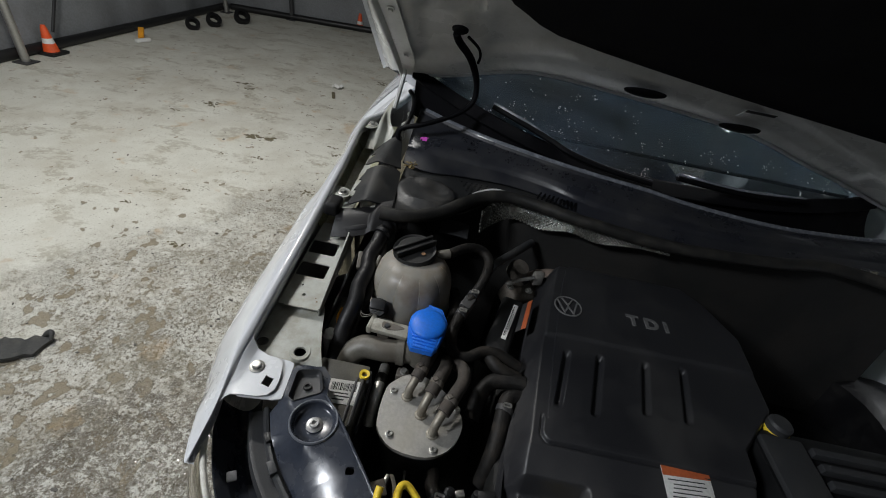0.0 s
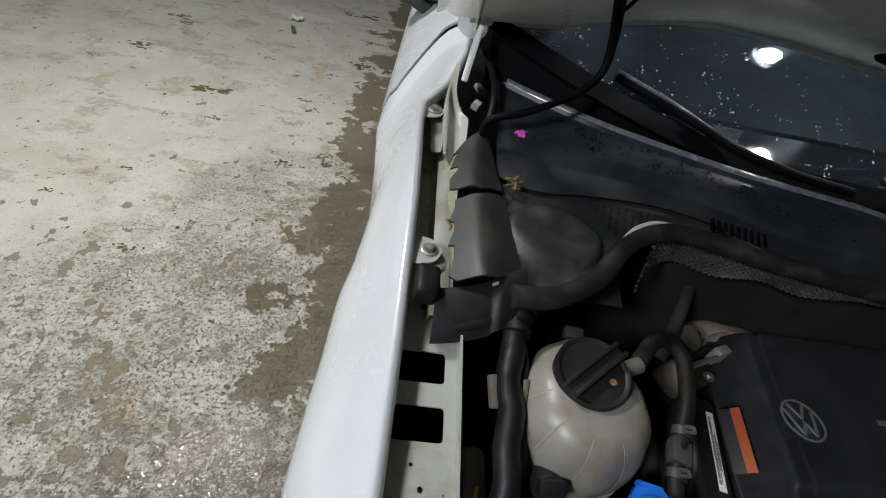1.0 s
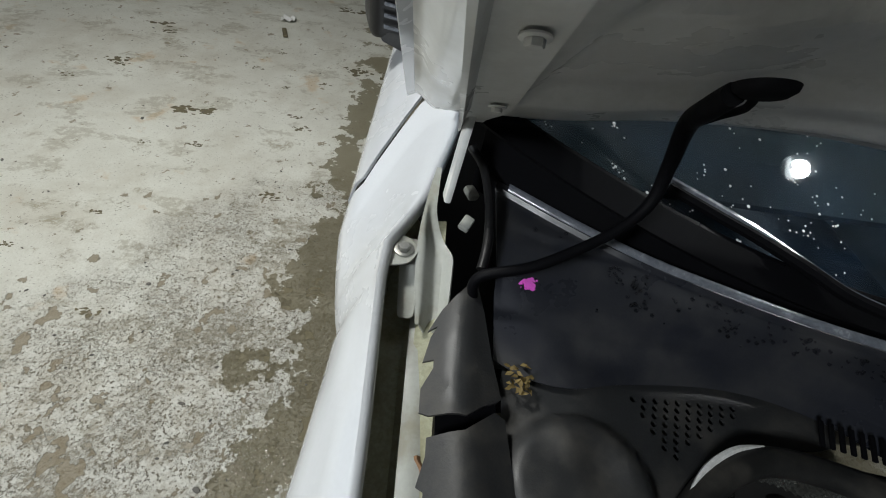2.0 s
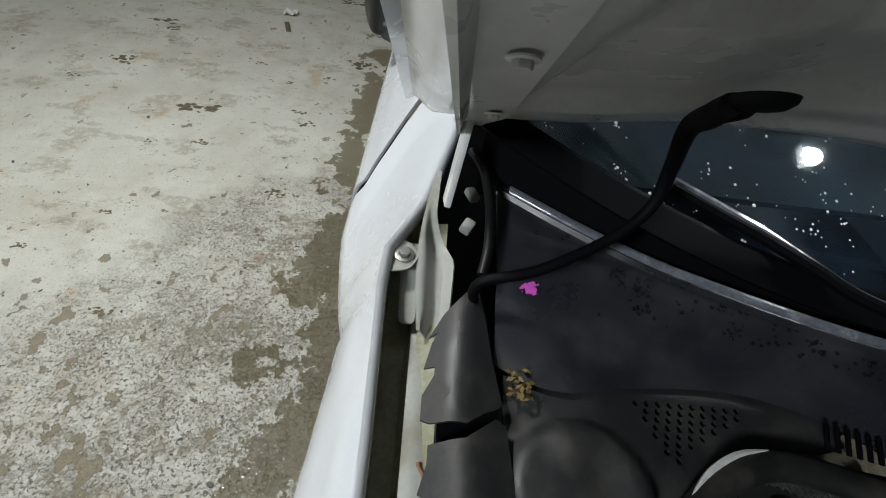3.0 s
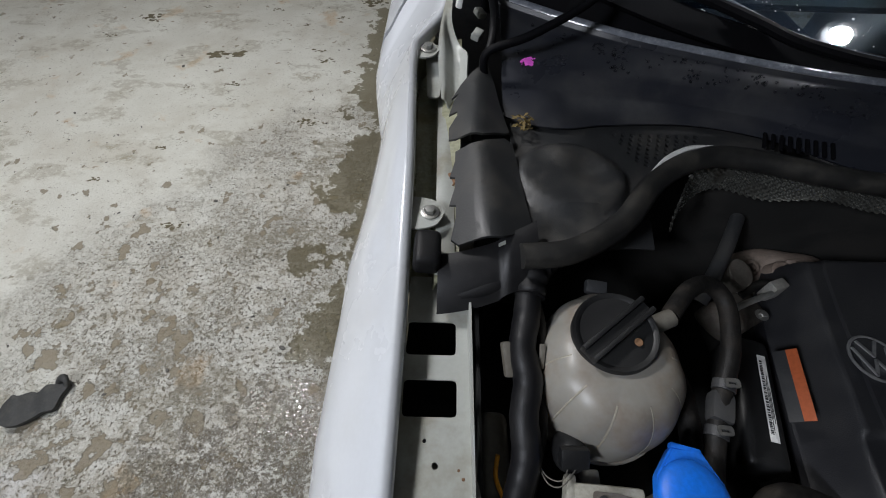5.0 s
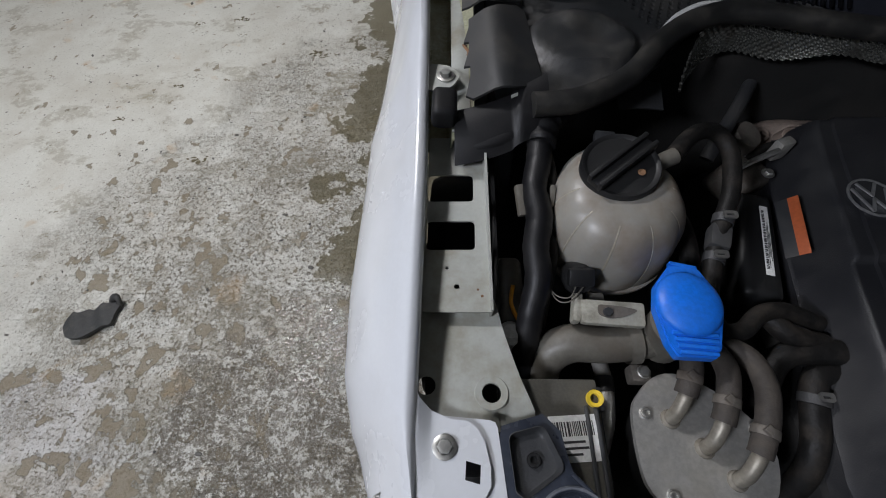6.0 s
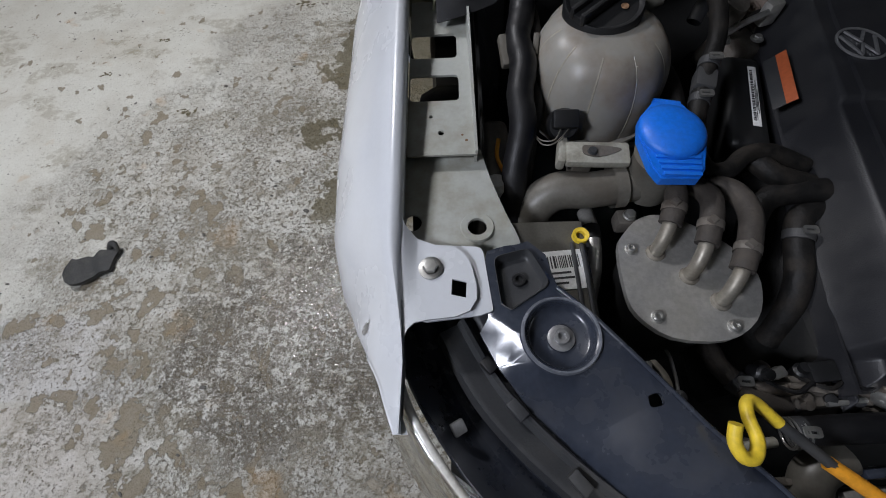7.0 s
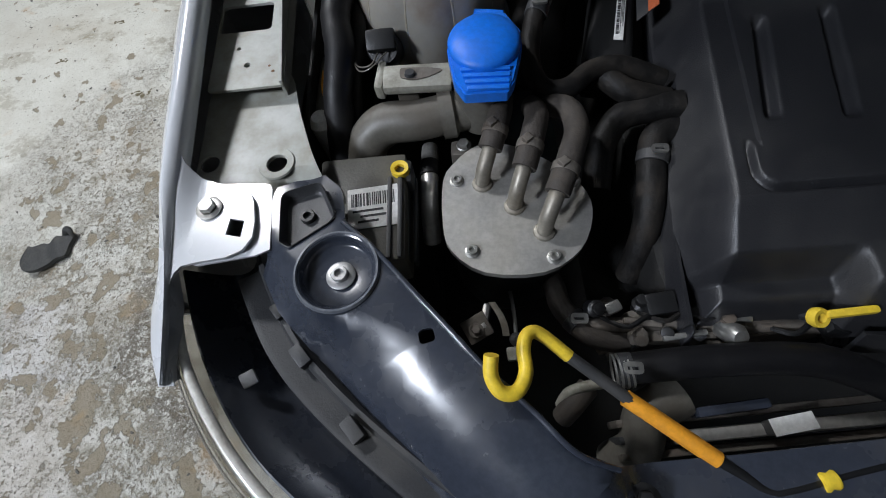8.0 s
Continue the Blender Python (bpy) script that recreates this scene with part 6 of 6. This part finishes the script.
rad = thing("radiator", "dusty radiator top with slats and a white label", "radiator", (0.55, -0.18, 0.62))
for k in range(5):
    part("slat", box((0.52, -0.166 - 0.012 * k, 0.690 - 0.002 * k), (0.44, 0.006, 0.03), 0.002, (0, 0, 3)), GREYP if k % 2 else DARKMETAL, rad)
part("top_tank", box((0.55, -0.178, 0.70), (0.42, 0.010, 0.02), 0.004, (0, 0, 3)), ALU, rad)
part("label", box((0.421, -0.183, 0.722), (0.032, 0.012, 0.001), 0.0003, (0, 0, 8)), PAPER, rad, "white label")
part("label_post", box((0.421, -0.183, 0.712), (0.030, 0.010, 0.018), 0.002, (0, 0, 8)), GREYP, rad)
part("fan_cowl", box((0.385, -0.170, 0.705), (0.055, 0.008, 0.03), 0.003, (0, 0, 5)), GLOSS, rad)
intake = thing("air_box", "black air filter box with ribbed grey lid", "air box", (0.86, 0.0, 0.65))
part("box_body", box((0.86, -0.03, 0.74), (0.24, 0.20, 0.12), 0.012), BLACK, intake)
part("box_lid", box((0.775, -0.03, 0.806), (0.065, 0.16, 0.012), 0.005), GREYP, intake)
for k in range(7):
    part("rib", box((0.89, 0.035 - 0.024 * k, 0.808), (0.15, 0.012, 0.014), 0.003), GREYP, intake)
snout = thing("oil_filler", "black oil filler with a yellow ring", "filler cap", (0.80, 0.07, 0.72))
part("stem", lathe([(0.018, -0.05), (0.018, 0.02), (0.014, 0.024), (0, 0.025)], (0.79, 0.075, 0.79), seg=20), GREYP, snout)
part("ring", lathe([(0.0185, 0.002), (0.0195, 0.003), (0.0195, 0.009), (0.0185, 0.010)], (0.79, 0.075, 0.79), seg=20), YELLOW, snout)

# ---- scuttle details ----
strap = thing("washer_hose", "black washer hose looping up to the bonnet", "hose", (0.06, 0.56, 0.93))
part("hose_run", tube([(0.060, 0.592, 0.915), (0.062, 0.596, 0.945), (0.115, 0.601, 0.966), (0.184, 0.628, 0.995), (0.216, 0.647, 1.025), (0.215, 0.653, 1.068), (0.194, 0.631, 1.118), (0.166, 0.577, 1.158), (0.158, 0.556, 1.176)], [0.0056] * 4 + [0.0062, 0.0072, 0.0080, 0.0080, 0.0070], 12), WELL, strap)
part("hose_branch", tube([(0.210, 0.648, 1.110), (0.212, 0.628, 1.130), (0.205, 0.601, 1.150), (0.182, 0.570, 1.172)], 0.0030, 10), WELL, strap, "thin second strand of the hose")
for pts in ([(0.269, 0.715, 1.002), (0.332, 0.685, 0.990), (0.370, 0.669, 0.982), (0.422, 0.640, 0.971), (0.47, 0.612, 0.961), (0.56, 0.590, 0.950), (0.66, 0.578, 0.944)], [(0.72, 0.600, 0.962), (0.88, 0.606, 0.952), (1.05, 0.640, 0.950)]):
    w = thing("wiper", "black windscreen wiper parked on wet glass", "wiper", pts[-1])
    part("blade", tube([(x, y - 0.003, z + 0.002) for x, y, z in pts], 0.0075, 8), WELL, w)
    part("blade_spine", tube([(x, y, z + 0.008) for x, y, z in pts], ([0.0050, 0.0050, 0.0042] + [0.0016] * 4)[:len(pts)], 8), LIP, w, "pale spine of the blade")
    part("rubber_lip", tube([(x, y + 0.006, z - 0.001) for x, y, z in pts], 0.0022, 8), RUBBER, w)
drops = bmesh.new()
OVER = 0.0003
rng = random.Random(21)
SPOTS = [(rng.random() ** 1.25, 0.02 + 0.75 * rng.random() ** 1.3) for k in range(190)]
for k in range(1150):
    if k % 5:
        u, v = rng.choice(SPOTS)
        u, v = min(1, max(0, u + rng.gauss(0, 0.0045))), min(0.9, max(0.01, v + rng.gauss(0, 0.008)))
    else:
        u, v = rng.random(), 0.02 + 0.75 * rng.random() ** 1.3
    p = Vector(screen_at(u, v))
    nrm = (Vector(screen_at(min(1, u + 0.01), v)) - p).cross(Vector(screen_at(u, v + 0.01)) - p).normalized()
    r = rng.uniform(0.0012, 0.0023) if k % 3 == 0 else rng.uniform(0.0008, 0.0014)
    lathe([(0, r * 0.34), (r * 0.25, r * 0.32), (r * 0.5, r * 0.26), (r * 0.75, r * 0.155), (r, -0.0002)], p + nrm * OVER, nrm, 10, drops)
part("water_drop", drops, GLINT_WATER, screen, "water drops whitened to show lamp glints")["kind"] = "stuff"
beads = bmesh.new()
for k in range(150):
    x = 0.10 + 0.75 * rng.random() ** 1.2
    v = rng.uniform(0.34, 0.60)
    if rng.random() < 0.6:
        x, v = rng.choice((0.22, 0.24, 0.33, 0.36, 0.40, 0.46)) + rng.gauss(0, 0.012), rng.choice((0.40, 0.45, 0.5)) + rng.gauss(0, 0.02)
    p = Vector(cowl_at(min(1, max(0, (x - 0.085) / 1.23)), v))
    r = rng.uniform(0.0012, 0.0030)
    lathe([(0, r * 0.8), (r * 0.6, r * 0.6), (r, -0.0004)], p + Vector((0, 0, 0.0033)), (0, -0.3, 0.95), 8, beads)
part("water_bead", beads, BEAD, cowl, "clear water beads")["kind"] = "stuff"
splash = bmesh.new()
SPLY = sorted((cowl_at((0.120 - 0.085) / 1.23, k / 60)[1:] for k in range(61)))


def SPL(y):
    return lerp_table(y, [p[0] for p in SPLY], [p[1] for p in SPLY]) + 0.0036


rng = random.Random(8)
for k in range(26):
    r = 0.0085 * rng.random() ** 0.5 if k else 0
    a = rng.random() * 6.28
    s = rng.uniform(0.0015, 0.005) * (1.3 - r / 0.0085)
    lathe([(0, 0.0008), (s * 0.8, 0.0006), (s, -0.001)], (0.120 + 1.3 * r * math.cos(a), 0.609 + r * math.sin(a), SPL(0.609 + r * math.sin(a))), (0, -0.3, 0.95), 7, splash)
part("pink_splash", splash, PINK, cowl, "splash of pink paint")
leaves = thing("dry_leaves", "small clump of dry yellow-brown leaves", "leaves", (0.108, 0.512, 0.893), kind="stuff")
lb = bmesh.new()
for k in range(34):
    m = pose(0.107 + rng.uniform(-0.012, 0.012), 0.512 + rng.uniform(-0.014, 0.016), 0.896 + rng.uniform(0, 0.008), rng.uniform(-50, 50), rng.uniform(-50, 50), rng.uniform(0, 360))
    vs = [lb.verts.new(m @ Vector(p)) for p in ((-0.0045, 0, 0), (-0.001, 0.0016 + 0.001 * rng.random(), 0.001), (0.004 + 0.002 * rng.random(), 0, -0.001), (0.0, -0.0014 - 0.001 * rng.random(), 0.001))]
    lb.faces.new(vs)
part("leaf_clump", lb, LEAF, leaves)
rustflake = thing("dead_leaf", "curled red-brown dead leaf in the gutter", "leaf", (0.020, 0.436, 0.845))
part("leaf_blade", sheet(lambda u, v: (0.020 + 0.008 * (v - 0.5) + 0.003 * math.sin(u * 5), 0.428 + 0.018 * u, 0.862 + 0.005 * math.sin(v * 3.1) + 0.004 * u), 6, 4, 0.0006), RUST, rustflake)

# ---- things on the floor ----
def cone(at, s=1.0):
    t = thing("traffic_cone", "small orange traffic cone with pale band by the tent wall", "traffic cone", at, group="cones by the wall")
    part("base", box((at[0], at[1], 0.012), (0.22 * s, 0.22 * s, 0.024), 0.008), BLACK, t)
    part("body", lathe([(0.075 * s, 0.02), (0.05 * s, 0.14 * s), (0.03 * s, 0.26 * s), (0.02 * s, 0.29 * s), (0.0, 0.295 * s)], (at[0], at[1], 0), seg=24), RED, t)
    part("band", lathe([(0.0565 * s, 0.11 * s), (0.046 * s, 0.165 * s)], (at[0], at[1], 0), seg=24), PAPER, t)
    return t


cone((-3.29, 3.0, 0), 0.75)
cone((-1.60, 6.15, 0), 0.75)
for px_, py_ in ((-3.25, 2.72), (-3.25, 5.62), (-2.50, 5.95)):
    t = thing("tent_pole", "grey galvanised tent pole on the concrete", "pole", (px_, py_, 0), group="tent poles")
    part("tube_post", tube([(px_, py_, 0.0), (px_, py_, 1.5), (px_, py_, 2.98)], 0.028, 14, 1), GREYP if px_ > -3 else STEEL, t)
    part("foot", box((px_, py_, 0.005), (0.12, 0.12, 0.01), 0.003), GREYP, t)
t = thing("tent_brace", "dark diagonal tent brace", "brace", (-3.25, 3.2, 0.1))
part("brace_bar", tube([(-3.27, 3.05, 0.16), (-3.27, 3.35, 0.75), (-3.27, 4.0, 2.0)], 0.012, 8, 1), BLACK, t)
t = thing("wall_rail", "black ballast tube along the tent wall foot", "tube", (-3.3, 3, 0))
part("rail_run", tube([(-3.36, -3.8, 0.04), (-3.36, 1.0, 0.04), (-3.36, 5.8, 0.04)], 0.04, 10, 1), BLACK, t)
t = thing("wall_rail", "black ballast tube along the tent wall foot", "tube", (0.5, 6.4, 0))
part("rail_run", tube([(-3.3, 5.84, 0.04), (1.0, 6.48, 0.04), (5.2, 7.1, 0.04)], 0.04, 10, 1), BLACK, t)
g = thing("rubber_scrap", "dark grey rubber scrap lying on stained concrete", "scrap", (-1.1, 0.42, 0))
part("strip", slab(rounded([(-1.167, 0.372), (-1.170, 0.398), (-1.150, 0.420), (-1.132, 0.414), (-1.112, 0.432), (-1.096, 0.428), (-1.080, 0.452), (-1.062, 0.454), (-1.045, 0.470), (-1.026, 0.456), (-1.036, 0.428), (-1.032, 0.384), (-1.056, 0.378), (-1.076, 0.362), (-1.100, 0.338), (-1.138, 0.336)], 4), lambda x, y: 0.024 + 0.003 * math.sin(x * 85 + y * 40) - 0.10 * max(0, x + 1.08) + 0.010 * math.exp(-((x + 1.14) / 0.03) ** 2), 0.014, (), 0.009), SCRAPRUB, g)
part("curled_tip", tube([(-1.062, 0.462, 0.012), (-1.046, 0.470, 0.030), (-1.030, 0.462, 0.034), (-1.026, 0.448, 0.022)], [0.010, 0.011, 0.008, 0.005], 10), SCRAPRUB, g, "curled grey tip")
t = thing("paper_scrap", "small crumpled white paper on concrete", "paper", (-1.06, 3.57, 0))
part("sheet_of_paper", sheet(lambda u, v: (-1.11 + 0.09 * u, 3.53 + 0.08 * v, 0.012 + 0.02 * math.sin(u * 5 + v * 4) ** 2), 8, 8, 0.001), PAPER, t)
t = thing("wood_chip", "weathered wood chip on concrete", "wood", (-1.03, 3.35, 0))
part("chip", box((-1.03, 3.35, 0.008), (0.03, 0.14, 0.012), 0.004, (0, 3, 20)), MUD, t)
t = thing("wooden_wedge", "white and orange handled tool by the wall", "tool", (-3.05, 3.75, 0))
part("shaft", box((-3.05, 3.75, 0.02), (0.14, 0.04, 0.03), 0.006, (0, 0, 70)), PAPER, t)
part("tip", box((-3.14, 3.86, 0.05), (0.05, 0.14, 0.03), 0.008, (25, 0, 30)), ORANGE, t)
for lx, ly, lr in ((-3.05, 4.55, 0.07), (-2.98, 4.85, 0.08), (-2.85, 5.25, 0.09)):
    t = thing("rubber_ring", "old black rubber ring by the tent wall", "ring", (lx, ly, 0), group="rings by the wall")
    part("ring_body", lathe([(lr * 0.6, 0.0), (lr, 0.0), (lr * 1.05, lr * 0.4), (lr, lr * 0.8), (lr * 0.6, lr * 0.8), (lr * 0.55, lr * 0.4), (lr * 0.6, 0)], (lx, ly, lr * 0.5), (0.5, -0.4, 0.7), 24), RUBBER, t)
grit = bmesh.new()
rng = random.Random(12)
for k in range(260):
    x = -0.2 - 2.2 * rng.random() ** 1.1
    y = rng.uniform(-0.3, 3.6)
    s = rng.uniform(0.0012, 0.004) * (1 if rng.random() < 0.9 else 2)
    m = pose(x, y, s * 0.3, 0, 0, rng.uniform(0, 360)) @ Matrix.Diagonal((s * rng.uniform(1, 2.4), s, s * 0.6, 1))
    bmesh.ops.create_icosphere(grit, subdivisions=1, radius=1.0, matrix=m)
tagged(part("grit", grit, STONE), "loose dark grit and crumbs on concrete", "grit", kind="stuff")

mud = bmesh.new()
rng = random.Random(31)
MUDS = [(-1.77, 2.67, 0.05), (-1.72, 2.63, 0.03), (-1.19, 2.28, 0.07), (-1.12, 2.27, 0.05), (-1.78, 3.21, 0.06), (-1.69, 3.12, 0.04), (-0.82, 2.63, 0.02), (-0.61, 3.98, 0.09), (-0.74, 3.96, 0.06), (-0.39, 2.95, 0.08), (-0.48, 2.97, 0.05), (-0.62, 1.71, 0.035), (-0.6, 1.69, 0.02), (-1.89, 2.43, 0.025), (-1.21, 1.49, 0.02), (-0.7, 2.34, 0.03), (-0.63, 2.24, 0.035), (-0.62, 2.73, 0.025), (-1.04, 2.81, 0.025), (-0.96, 3.05, 0.02), (-1.47, 2.82, 0.02), (-0.99, 1.06, 0.03), (-0.32, 1.23, 0.03), (-1.4, 1.29, 0.02), (-1.06, 1.99, 0.03), (-1.27, 1.96, 0.02)]
for mx, my, mr in MUDS:
    for k in range(16):
        a, d = rng.uniform(0, 6.28), mr * rng.random() ** 0.7
        q = rng.uniform(0.10, 0.38) * mr
        cx, cy = mx + 1.5 * d * math.cos(a), my + 0.8 * d * math.sin(a)
        n = rng.randint(6, 9)
        rim = [mud.verts.new((cx + q * rng.uniform(0.5, 1.3) * math.cos(6.283 * i / n), cy + q * rng.uniform(0.35, 0.9) * math.sin(6.283 * i / n), 0.0006)) for i in range(n)]
        top = mud.verts.new((cx, cy, 0.0012 + 0.05 * q))
        for i in range(n):
            mud.faces.new((rim[i], rim[(i + 1) % n], top))
tagged(part("mud_flakes", mud, MUD), "flat flakes of dried brown mud on concrete", "mud", kind="stuff")

# ---- lamps of the tent ----
for at, r, lab in ((MAIN, 0.19, "round white work lamp under the tent roof"), (FRONT, 0.19, "round white work lamp under the tent roof"), (BACK, 0.088, "small round white work lamp under the tent roof"), (BACK_2, 0.088, "small round white work lamp under the tent roof")):
    t = thing("work_lamp", lab, "lamp", at, group="work lamps")
    part("housing", lathe([(0.0, 0.05), (r * 0.9, 0.05), (r, 0.03), (r, 0.012), (r * 0.86, 0.012), (r * 0.82, 0.02), (0, 0.02)], at, seg=32), PAPER, t)
    part("cord", tube([(at[0], at[1], at[2] + 0.05), (at[0], at[1], at[2] + 0.2), (at[0], at[1], 3.03)], 0.006, 8, 1), BLACK, t)
